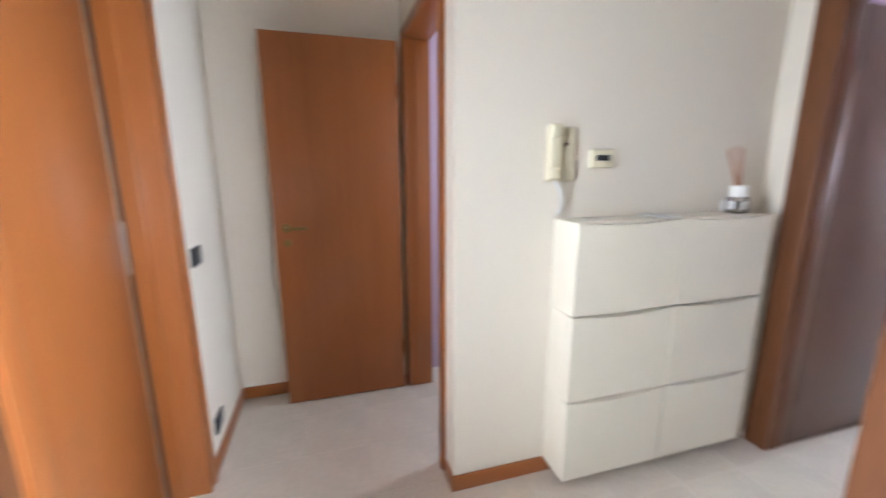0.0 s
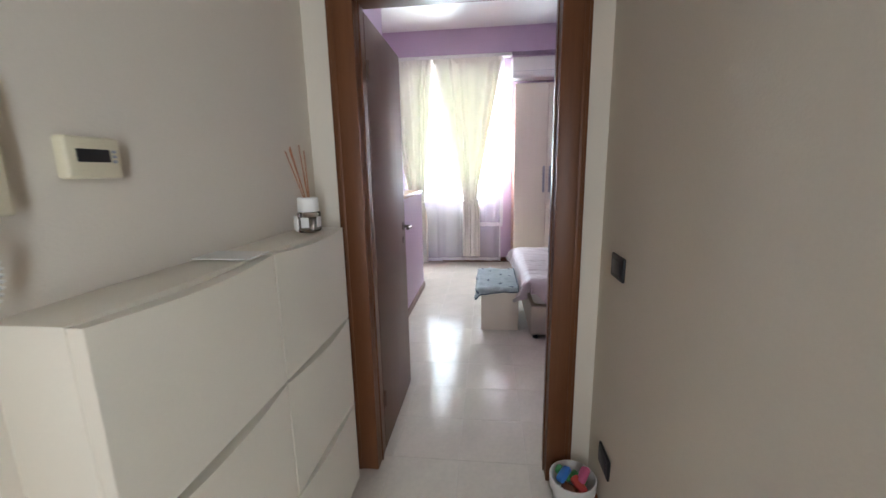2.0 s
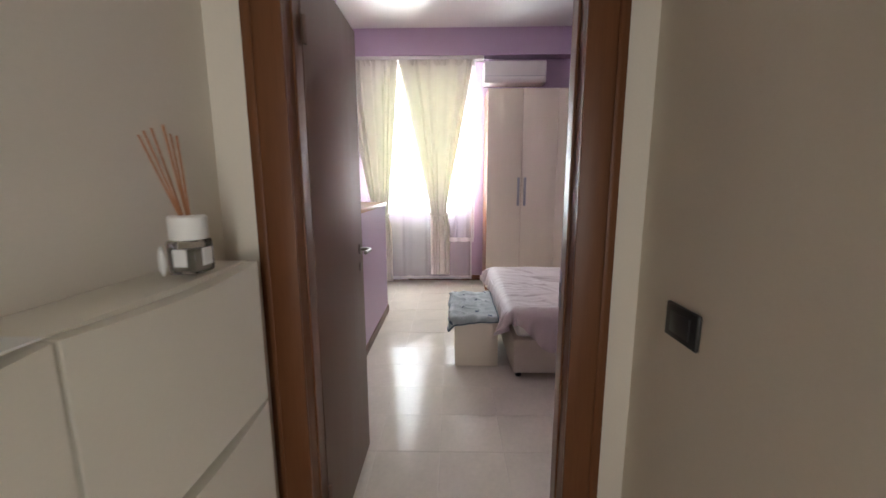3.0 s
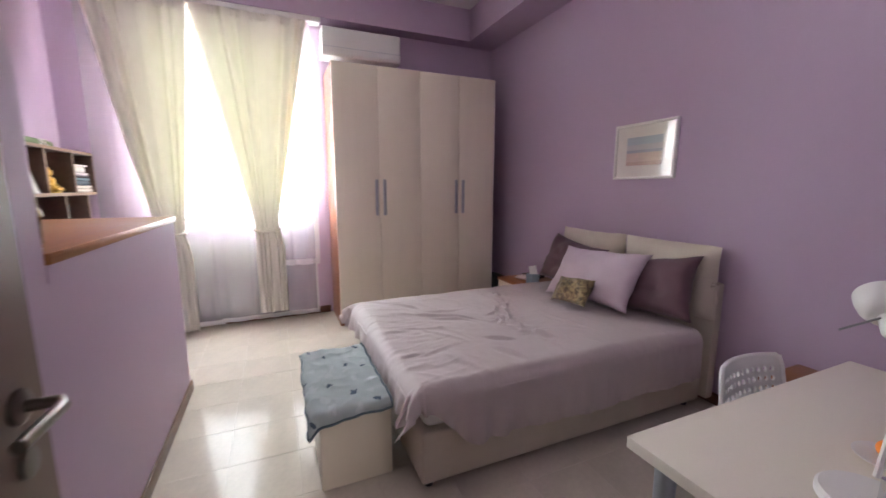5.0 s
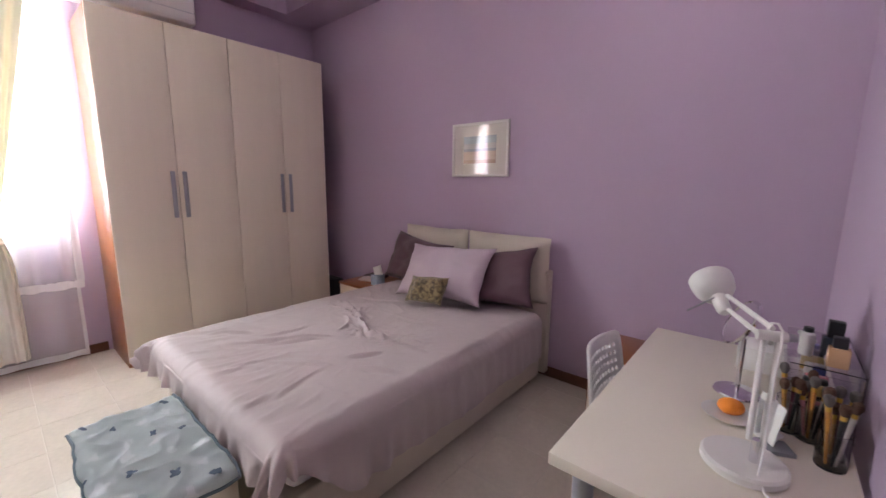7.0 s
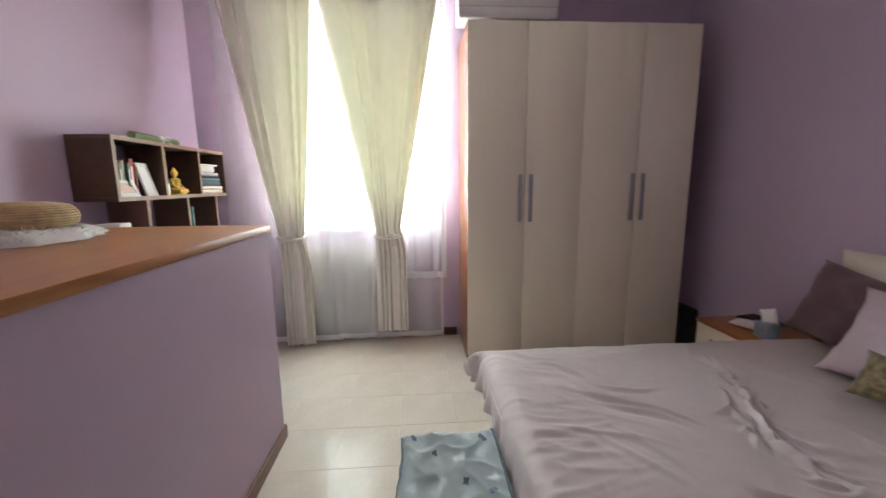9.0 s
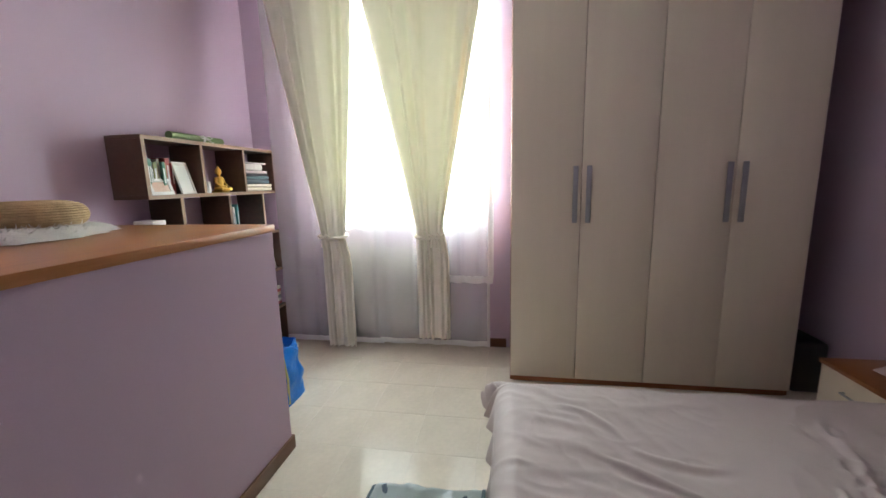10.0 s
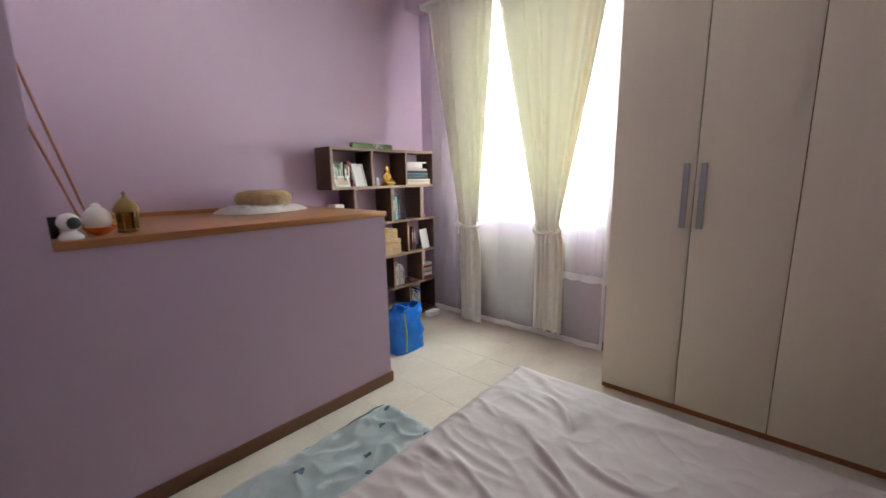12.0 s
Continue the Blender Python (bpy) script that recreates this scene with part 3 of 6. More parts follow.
def duvet_mesh():
    """A cover lying over the mattress, hanging down three sides in folds."""
    bm = bmesh.new()
    top, r = 0.535, 0.075
    x0, x1, y1, yh = BX0 + 0.02, BX1 - 0.03, BY1 - 0.01, -1.50
    side, foot = 0.34, 0.215
    nx, ny = 400, 390
    rr = random.Random(41)
    P, Q = np.meshgrid(np.linspace(x0 - side, x1 + side, nx + 1), np.linspace(yh, y1 + foot, ny + 1), indexing="ij")
    ridge = np.zeros_like(P)

    def crease(cx, cy, ang, ln, wd, amp, bend=0.0):
        dx, dy = P - cx, Q - cy
        al, ac = dx * math.cos(ang) + dy * math.sin(ang), -dx * math.sin(ang) + dy * math.cos(ang)
        ac = ac + bend * al * al / ln
        ridge[...] += amp * np.exp(-(al / ln) ** 4) * (np.exp(-(ac / wd) ** 2) - 0.55 * np.exp(-((ac - 2.0 * wd) / (1.5 * wd)) ** 2))

    # two long parallel creases and a few single ones
    for cx, cy, a, ln, amp in ((4.41, -0.175, 0.94, 0.20, 0.014), (4.36, -0.20, 0.94, 0.15, 0.010), (4.735, -0.01, 0.83, 0.11, 0.007), (4.52, -0.22, 1.35, 0.12, 0.006),
                               (3.74, -0.26, 0.4, 0.09, 0.011), (3.93, -0.32, 1.1, 0.08, 0.010), (4.10, -0.04, 0.5, 0.14, 0.005), (4.25, 0.02, 1.2, 0.16, 0.006),
                               (4.05, -0.85, 0.2, 0.20, 0.004), (4.60, -1.0, 0.5, 0.18, 0.004)):
        crease(cx, cy, a, ln, 0.013, 1.4 * amp, rr.uniform(-0.25, 0.25))
    # crumpled chain across the middle
    chain = ((4.77, -0.73), (4.50, -0.665), (4.39, -0.63), (4.245, -0.565), (4.14, -0.50), (4.0, -0.54), (3.82, -0.60))
    for (ax, ay), (bx, by) in zip(chain, chain[1:]):
        way = math.atan2(by - ay, bx - ax)
        for k in range(11):
            t = (k + rr.random()) / 11
            crease(lerp(ax, bx, t) + rr.gauss(0, 0.015), lerp(ay, by, t) + rr.gauss(0, 0.035), way + rr.gauss(0.25, 0.45), rr.uniform(0.035, 0.10), rr.uniform(0.009, 0.014), rr.uniform(0.005, 0.012), rr.uniform(-0.3, 0.3))
    # fans of fine creases running off to the foot and the sides
    for k in range(46):
        cx = rr.uniform(3.62, 4.92)
        crease(cx, rr.uniform(0.02, 0.30), 1.57 + (cx - 4.25) * -0.5 + rr.gauss(0, 0.18), rr.uniform(0.07, 0.20), rr.uniform(0.011, 0.020), rr.uniform(0.0012, 0.004), rr.uniform(-0.2, 0.2))
    for k in range(40):
        crease(rr.uniform(3.7, 4.9), rr.uniform(-1.3, 0.1), rr.gauss(0.9, 0.5), rr.uniform(0.06, 0.22), rr.uniform(0.012, 0.026), rr.uniform(0.001, 0.0035), rr.uniform(-0.3, 0.3))
    g = []
    for i in range(nx + 1):
        row = []
        for j in range(ny + 1):
            p, q = float(P[i, j]), float(Q[i, j])
            ox = max(0.0, x0 - p, p - x1)
            sx = -1 if p < x0 else 1
            oy = max(0.0, q - y1)
            pull = min(1.0, max(0.0, (y1 - q) / 0.24))
            ox *= 0.42 + 0.58 * pull * pull * (3 - 2 * pull)
            drop = math.hypot(ox, oy)
            fall = (ox ** 3 + oy ** 3) ** (1 / 3)
            corner = min(ox, oy)
            fall *= 1 - 0.75 * min(corner, 0.2)
            cx, cy = min(max(p, x0), x1), min(q, y1)
            ux, uy = (ox / drop, oy / drop) if drop else (0.0, 0.0)
            if fall < r * 1.5708:
                a = fall / r
                out, dz = r * math.sin(a), r * (1 - math.cos(a))
            else:
                out, dz = r, r + fall - r * 1.5708
            over = min(1.0, drop / 0.2)
            low = max(0.0, dz - 0.06)
            near_foot = math.exp(-max(0.0, y1 - q) / 0.22) if ox > oy else 1.0
            near_side = math.exp(-min(p - x0, x1 - p) / 0.25) if oy >= ox else 1.0
            along = q if ox > oy else p
            fold = 0.6 * math.sin(along * 31 + 1.7 * math.sin(along * 8.3)) + 0.4 * math.sin(along * 63 + 2)
            if oy >= ox:
                out += low * (0.10 + 0.30 * fold * (0.4 + 0.6 * near_side))
            else:
                out += low * (0.05 + 0.24 * fold * near_foot + 0.03 * fold)
            ang = math.atan2(oy, ox + 1e-6)
            out += corner * 0.42 + 0.045 * math.sin(9 * ang + 0.8) * min(1.0, corner / 0.07) * over
            v = Vector((p, q, 0))
            h = 0.010 * noise.noise(v * 2.4) + 0.005 * noise.noise(v * 6.5) + 0.003 * (1 - abs(noise.noise(Vector((p * 5 + q * 3, q * 5 - p * 3, 2))))) ** 6 + 0.0015 * (1 - abs(noise.noise(v * 15))) ** 3
            h += float(ridge[i, j])
            z = top - dz + h * (1 - 0.75 * over)
            out += h * 0.8 * over
            if drop > 0.1:
                z += 0.030 * noise.noise(Vector((along * 2.3, 4.0, 1.0))) * over
            row.append(bm.verts.new((cx + sx * ux * out, cy + uy * out, max(z, 0.16))))
        g.append(row)
    for i in range(nx):
        for j in range(ny):
            bm.faces.new((g[i][j], g[i + 1][j], g[i + 1][j + 1], g[i][j + 1]))
    return bm


duvet = solo("duvet_cover", duvet_mesh(), M["duvet"], "greyish mauve crumpled duvet cover spread over the bed", "duvet", smooth=180)


def pillow(name, w, h, d, place, rx, rz, mat_, label, category, seed, group="", ry=0):
    bm = cushion_mesh(w, h, d, seed, 0.020, 0.13)
    turn(bm, pose(*place, rx, ry, rz))
    return solo(name, bm, mat_, label, category, group, smooth=180)


pillow("pillow", 0.66, 0.42, 0.17, (3.93, -1.475, 0.735), 22, 3, M["plum_pillow"], "dark plum cotton pillow leaning on the headboard", "pillow", 31, "plum pillows", 8)
pillow("pillow", 0.66, 0.42, 0.17, (4.69, -1.48, 0.745), 22, -3, M["plum_pillow"], "dark plum cotton pillow leaning on the headboard", "pillow", 32, "plum pillows", -6)
pillow("pillow", 0.78, 0.44, 0.17, (4.255, -1.31, 0.745), 33, 2, M["mauve_pillow"], "pale mauve cotton pillow propped on the plum ones", "pillow", 33, "", 3)
pillow("cushion", 0.33, 0.20, 0.10, (4.215, -1.08, 0.665), 32, 4, M["gold_cushion"], "small gold brocade cushion with a scroll pattern", "cushion", 34, "", 5)

# ---- bench at the foot of the bed ----
bench = thing("storage_bench", (4.10, 0.52, 0), "low cream storage bench at the foot of the bed", "bench")
part("body", B(3.80, 4.46, 0.36, 0.69, 0.0, 0.36, 0.004), M["cream_laminate"], bench)
part("lid", B(3.797, 4.463, 0.357, 0.693, 0.362, 0.388, 0.006), M["cream_laminate"], bench)


def blanket_at(u, v, lift=0.0):
    """Point of the throw: u along the bench, v from the bed outwards, 0 to 1."""
    x0, x1, y0, y1, top, r = 3.795, 4.465, 0.365, 0.698, 0.402, 0.018
    p = lerp(x0 - 0.045 - 0.045 * v * v, x1 + 0.05, u)
    q = lerp(y0, y1 + 0.055 + 0.035 * math.sin(5 * u + 0.6), v)
    ox, oy = max(0.0, x0 - p, p - x1), max(0.0, q - y1)
    sx = -1 if p < x0 else 1
    w = Vector((p, q, 0))
    soft = 0.010 * noise.noise(w * 7) + 0.011 * (1 - abs(noise.noise(w * 8 + Vector((3, 1, 0))))) ** 4 + 0.004 * noise.noise(w * 21)
    d = math.hypot(ox, oy)
    if d < r * 1.5708:
        out, dz = r * math.sin(d / r), r * (1 - math.cos(d / r))
    else:
        out, dz = r, r + d - r * 1.5708
    hang = min(1.0, d / 0.03)
    out += hang * (0.012 + 0.022 * abs(noise.noise(w * 9 + Vector((0, 0, 2)))) + min(ox, oy) * 0.3)
    ux, uy = (ox / d, oy / d) if d else (0.0, 0.0)
    return Vector((min(max(p, x0), x1) + sx * ux * (out + lift * hang), min(q, y1) + uy * (out + lift * hang), top - dz + max(soft, -0.008) * (1 - 0.5 * hang) + lift * (1 - hang)))


def blanket():
    e = thing("blanket", (4.13, 0.53, 0.39), "pale blue fleece throw with small animal motifs on the bench", "blanket")
    nx, ny = 110, 70
    bm = bmesh.new()
    g = [[bm.verts.new(blanket_at(i / nx, j / ny)) for j in range(ny + 1)] for i in range(nx + 1)]
    for i in range(nx):
        for j in range(ny):
            bm.faces.new((g[i][j], g[i + 1][j], g[i + 1][j + 1], g[i][j + 1]))
    bmesh.ops.solidify(bm, geom=bm.faces[:], thickness=0.005)
    part("fleece", bm, M["blanket"], e, smooth=180)
    rim = [(k / 60, 0.0) for k in range(60)] + [(1.0, k / 40) for k in range(40)] + [(1 - k / 60, 1.0) for k in range(60)] + [(0.0, 1 - k / 40) for k in range(40)]
    M["slate_binding"] = material("slate_binding", (0.13, 0.17, 0.20), 0.9, scale=12, fine=160, bump=0.03)
    part("binding", tube(bmesh.new(), [blanket_at(u, v, 0.002) for u, v in rim], 0.006, 8, close=True), M["slate_binding"], e, "dark slate piped edge")
    rr = random.Random(12)
    for i in range(7):
        for j in range(4):
            cu, cv = (i + 0.5 + rr.uniform(-0.28, 0.28)) / 7, (j + 0.5 + rr.uniform(-0.28, 0.28)) / 4
            pale = (i + 2 * j) % 3 != 0
            size, lobes = (rr.uniform(0.020, 0.032) if pale else rr.uniform(0.014, 0.022)), 2 + (i + j) % 3
            bm = bmesh.new()
            tilt = rr.uniform(0, 6.28)
            rings = []
            for q in range(5):
                ring = []
                for k in range(20):
                    a = 6.2832 * k / 20
                    rad = size * (q / 4) * (1 + 0.28 * math.sin(lobes * a + tilt) + 0.10 * math.sin(5 * a))
                    ring.append(bm.verts.new(blanket_at(cu + rad * math.cos(a + tilt) / 0.80, cv + 0.75 * rad * math.sin(a + tilt) / 0.40, 0.0012)))
                rings.append(ring)
            for q in range(4):
                for k in range(20):
                    bm.faces.new((rings[q][k], rings[q][(k + 1) % 20], rings[q + 1][(k + 1) % 20], rings[q + 1][k]))
            bmesh.ops.remove_doubles(bm, verts=bm.verts, dist=0.0001)
            part("motif", bm, M["blanket_white" if pale else "blanket_dark"], e, smooth=180)
    return e


blanket()


# ---- window, curtains ----
def cloth_panel(edges, x, z_top, z_bot, folds, depth, seed, n=150, m=70, lean=0.0):
    """Hanging cloth: edges(s) gives its two side edges and gather for s from 0 at the top to 1 at the hem."""
    bm = bmesh.new()
    ra = random.Random(seed)
    ph = [ra.random() * 6.28 for _ in range(4)]
    g = []
    for j in range(m + 1):
        s = j / m
        z = z_top + (z_bot - z_top) * s
        ya, yb, amp = edges(s)
        row = []
        for i in range(n + 1):
            u = i / n
            w = u + 0.045 * math.sin(6.28 * u * 1.7 + ph[0]) + 0.012 * math.sin(6.28 * u * 4.1 + ph[2]) + 0.02 * s * math.sin(6.28 * u + ph[3])
            f = math.sin(6.28 * folds * w + ph[1]) + 0.18 * math.sin(6.28 * folds * 2.1 * w + ph[2] + s * 2) + 0.3 * math.sin(6.28 * 3 * w + ph[3] + 3 * s)
            row.append(bm.verts.new((x + lean * s + depth * amp * f, ya + (yb - ya) * u, z + 0.004 * math.sin(6.28 * folds * w) * (j == m))))
        g.append(row)
    for j in range(m):
        for i in range(n):
            bm.faces.new((g[j][i], g[j][i + 1], g[j + 1][i + 1], g[j + 1][i]))
    return bm


RAIL_Z, TIE_Z = 2.97, 0.97
S_TIE = (RAIL_Z - TIE_Z) / (RAIL_Z - 0.03)


def tied(top0, top1, tie0, tie1, bot0, bot1, curve0, curve1):
    def edges(s):
        if s < S_TIE:
            t = s / S_TIE
            a, b = lerp(top0, tie0, t ** curve0), lerp(top1, tie1, t ** curve1)
            return a, b, lerp(1.0, 0.55, t ** 2)
        t = (s - S_TIE) / (1 - S_TIE)
        k = min(1, t * 3) * (2 - min(1, t * 3))
        return lerp(tie0, bot0, k), lerp(tie1, bot1, k), lerp(0.55, 0.9, k)
    return edges


def drape(name_label, t0, t1, g0, g1, b0, b1, c0, c1, seed, hem):
    e = thing("curtain", (6.36, (t0 + t1) / 2, hem), name_label, "curtain", "cream curtains at the window")
    part("cloth", cloth_panel(tied(t0, t1, g0, g1, b0, b1, c0, c1), 6.355, RAIL_Z, hem, 5.0, 0.022, seed, n=220), M["drape"], e, smooth=180)
    # gathered heading on the rail
    part("heading", cloth_panel(lambda s: (t0, t1, 1.0), 6.352, RAIL_Z + 0.004, RAIL_Z - 0.07, 26, 0.007, seed + 1, n=260, m=4), M["drape"], e, smooth=180)
    ring = []
    for k in range(24):
        a = 6.283 * k / 24
        ring.append((6.355 + 0.042 * math.cos(a), (g0 + g1) / 2 + (abs(g1 - g0) / 2 + 0.010) * math.sin(a), TIE_Z + 0.016 * math.cos(a)))
    part("tieback", tube(bmesh.new(), ring, 0.013, 8, close=True), M["drape"], e, "cream fabric tieback")
    bow = bmesh.new()
    my = g0 - 0.05 if seed == 5 else g1 + 0.06
    for s in (-1, 1):
        tube(bow, [(6.30, my, TIE_Z), (6.29, my + s * 0.03, TIE_Z + 0.018), (6.29, my + s * 0.05, TIE_Z + 0.004), (6.29, my + s * 0.035, TIE_Z - 0.014), (6.30, my, TIE_Z)], 0.009, 6)
        tube(bow, [(6.30, my, TIE_Z), (6.29, my + s * 0.014, TIE_Z - 0.04), (6.292, my + s * 0.018, TIE_Z - 0.085)], [0.007, 0.010, 0.011], 6)
    part("bow", bow, M["drape"], e, "small cream bow")
    return e


drape("long cream curtain tied back with a bow", 2.16, 1.42, 1.80, 1.595, 1.80, 1.545, 1.1, 1.25, 5, 0.02)
drape("long cream curtain tied back with a bow", 1.415, 0.435, 1.005, 0.795, 1.01, 0.745, 1.0, 1.05, 9, 0.12)


def voile(y0, y1, x, z_bot, folds, seed, label):
    """Long see-through panel with a stitched hem."""
    e = thing("sheer_curtain", (x, (y0 + y1) / 2, z_bot), label, "sheer curtain", "long voile panels")
    n = int(260 * abs(y1 - y0))
    part("cloth", cloth_panel(lambda s: (y0, y1, 0.55 + 0.6 * s), x, RAIL_Z, z_bot + 0.045, folds, 0.005, seed, n=n), M["sheer"], e, smooth=180)
    part("hem", cloth_panel(lambda s: (y0, y1, 1.15), x - 0.001, z_bot + 0.047, z_bot, folds, 0.005, seed, n=n, m=3), M["hem"], e, "denser stitched hem", smooth=180)
    part("side_hem", cloth_panel(lambda s: (y1 + 0.022, y1, 1.0), x - 0.002, RAIL_Z, z_bot, 0.5, 0.004, seed, n=6), M["hem"], e, "denser stitched side edge", smooth=180)
    return e


voile(2.22, 1.335, 6.425, 0.03, 6, 3, "long white see-through voile panel with a hem")
voile(1.36, 0.43, 6.410, 0.045, 5, 13, "long white see-through voile panel with a hem")
short = thing("sheer_curtain", (6.398, 0.7, 0.585), "shorter white voile panel with wide hems", "sheer curtain")
part("cloth", cloth_panel(lambda s: (1.0, 0.44, 1.0), 6.398, RAIL_Z, 0.64, 5, 0.006, 4, n=120), M["sheer"], short, smooth=180)
part("hem", cloth_panel(lambda s: (1.0, 0.405, 1.0), 6.395, 0.645, 0.585, 5, 0.006, 4, n=120, m=4), M["hem"], short, "wide white hem", smooth=180)
part("hem", cloth_panel(lambda s: (0.445, 0.40, 1.0), 6.396, RAIL_Z, 0.64, 1, 0.002, 4, n=6), M["hem"], short, "wide white hem", smooth=180)
part("rail", B(6.335, 6.465, 0.30, 2.26, RAIL_Z, RAIL_Z + 0.045, 0.006), M["white_lacquer"], thing("curtain_rail", (6.40, 1.28, RAIL_Z), "white double curtain rail under the beam", "curtain rail"))

window = thing("window_bedroom", (6.70, (WIN_Y0 + WIN_Y1) / 2, WIN_Z0), "white framed window behind the curtains", "window", "", "structure")
wm = (WIN_Y0 + WIN_Y1) / 2
for a, b, c, d in ((WIN_Y0, WIN_Y0 + 0.07, WIN_Z0, WIN_Z1), (WIN_Y1 - 0.07, WIN_Y1, WIN_Z0, WIN_Z1), (wm - 0.05, wm + 0.05, WIN_Z0 + 0.07, WIN_Z1 - 0.07), (WIN_Y0 + 0.07, WIN_Y1 - 0.07, WIN_Z0, WIN_Z0 + 0.07), (WIN_Y0 + 0.07, WIN_Y1 - 0.07, WIN_Z1 - 0.07, WIN_Z1), (WIN_Y0 + 0.07, wm - 0.05, 2.50, 2.56), (wm + 0.05, WIN_Y1 - 0.07, 2.50, 2.56)):
    part("window_frame", B(6.66, 6.72, a, b, c, d, 0.004), M["white_lacquer"], window)
for a, b in ((WIN_Y0 + 0.07, wm - 0.05), (wm + 0.05, WIN_Y1 - 0.07)):
    for c, d in ((WIN_Z0 + 0.07, 2.50), (2.56, WIN_Z1 - 0.07)):
        p = part("pane", B(6.687, 6.692, a, b, c, d), M["glass"], window)
        p.visible_shadow = False
part("window_sill", B(6.50, 6.66, WIN_Y0 - 0.03, WIN_Y1 + 0.03, WIN_Z0 - 0.03, WIN_Z0, 0.004), M["white_lacquer"], window)

# radiator
rad = thing("radiator", (6.49, 1.2, 0.12), "white ribbed radiator under the window", "radiator")
part("panel", B(6.49, 6.50, 0.73, 1.69, 0.13, 0.86, 0.003), M["white_lacquer"], rad)
for k in range(16):
    part("rib", B(6.462, 6.49, 0.731 + k * 0.06, 0.789 + k * 0.06, 0.13, 0.875, 0.008, 2), M["white_lacquer"], rad)
part("bracket", B(6.50, ROOM_E, 1.1, 1.3, 0.3, 0.34), M["white_lacquer"], rad)

# air conditioner
ac = thing("air_conditioner", (6.42, -0.08, 2.66), "white wall-mounted air conditioner above the wardrobe", "air conditioner")
part("body", B(6.30, ROOM_E, -0.50, 0.30, 2.665, 2.94, 0.022, 4), M["white_plastic"], ac)
part("flap", B(6.296, 6.302, -0.47, 0.27, 2.69, 2.74, 0.002), M["white_plastic"], ac)
part("seam", B(6.2985, 6.301, -0.498, 0.298, 2.752, 2.755), M["grey_metal"], ac)

# ---- desk ----
desk = thing("desk", (2.55, -0.63, 0), "plain cream desk with grey metal legs against the wall", "desk")
part("desktop", B(2.214, 2.815, -1.23, -0.037, 0.676, 0.71, 0.003), M["desktop"], desk)
for lx in (2.29, 2.745):
    for ly in (-1.16, -0.11):
        part("leg", tube(bmesh.new(), [(lx, ly, 0), (lx, ly, 0.676)], [0.022, 0.028], 16), M["grey_metal"], desk, "grey metal leg")

# ---- picture ----
pic = thing("picture", (4.245, -1.71, 1.45), "glazed seaside print in a thin white frame", "picture")
PX0, PX1, PZ0, PZ1 = 3.98, 4.505, 1.447, 1.857
for a, b, c, d in ((PX0, PX1, PZ0, PZ0 + 0.018), (PX0, PX1, PZ1 - 0.018, PZ1), (PX0, PX0 + 0.018, PZ0 + 0.018, PZ1 - 0.018), (PX1 - 0.018, PX1, PZ0 + 0.018, PZ1 - 0.018)):
    part("frame", B(a, b, ROOM_S + 0.001, ROOM_S + 0.022, c, d, 0.002), M["white_lacquer"], pic)
part("mat", B(PX0 + 0.018, PX1 - 0.018, ROOM_S + 0.002, ROOM_S + 0.008, PZ0 + 0.018, PZ1 - 0.018), M["paper"], pic)

# ---- floor ----
setting("floor", [(-2.4, 6.80, -2.52, 2.60, -0.12, -0.0012)], M["grout"], "beige glazed tile floor with thin joints", "floor")
TILE, GAP = 0.3335, 0.003


def tile_mesh(w, d):
    bm = bmesh.new()
    box(bm, 0, w, 0, d, -0.006, 0.0)
    top = [e for e in bm.edges if all(v.co.z > -0.001 for v in e.verts)]
    bmesh.ops.bevel(bm, geom=top, offset=0.0006, segments=1, affect="EDGES")
    return finish("tile", bm, M["tile"], 0)


floor_ob = bpy.data.objects["floor"]
full_tile = tile_mesh(TILE - GAP, TILE - GAP)
for i in range(-9, 20):
    for j in range(-8, 8):
        x, y = 5.155 - 4 * TILE + (i - 8) * TILE, 0.777 + (j - 1) * TILE
        if x > 6.5 or y > 2.44 or x + TILE < -0.72 or y + TILE < -1.72 or (x < 1.7 and y + TILE < -0.4) or (2.3 < x < LEDGE_X1 - TILE and y > 1.45):
            continue
        ob = new("tile", full_tile)
        ob.location = (x, y, 0)
        ob.parent = floor_ob

# ======== hall things ========
def hue(name, color, rough=0.5, **k):
    if name not in M:
        M[name] = material(name, color, rough, scale=12, fine=160, bump=0.03, **k)
    return M[name]


# intercom
ic = thing("intercom", (0.915, HALL_N, 1.35), "yellowed plastic door intercom with a handset and coiled cord", "intercom")
part("base_plate", B(0.855, 0.972, HALL_N - 0.028, HALL_N, 1.355, 1.565, 0.006, 3), M["old_plastic"], ic)
hs = box(bmesh.new(), 0.84, 0.892, HALL_N - 0.062, HALL_N - 0.029, 1.36, 1.575, 0.010, 3)
box(hs, 0.843, 0.889, HALL_N - 0.068, HALL_N - 0.050, 1.52, 1.572, 0.008, 3)
box(hs, 0.843, 0.889, HALL_N - 0.068, HALL_N - 0.050, 1.363, 1.41, 0.008, 3)
handset = part("handset", hs, M["old_plastic"], ic)
part("button", lathe(bmesh.new(), 0.93, HALL_N - 0.028, 1.50, [(0.007, 0), (0.007, 0.004), (0.004, 0.005)], 14, pose(0, 0, 0, 90)), hue("dark_red_plastic", (0.12, 0.03, 0.03)), ic)
coil = []
for k in range(150):
    s = k / 149
    c = Vector((lerp(0.885, 0.905, s) + 0.02 * math.sin(s * 3), HALL_N - 0.03 - 0.012 * math.sin(s * 3.1), lerp(1.36, 1.225, s)))
    coil.append(c + Vector((0.007 * math.cos(s * 90), 0.007 * math.sin(s * 90), 0)))
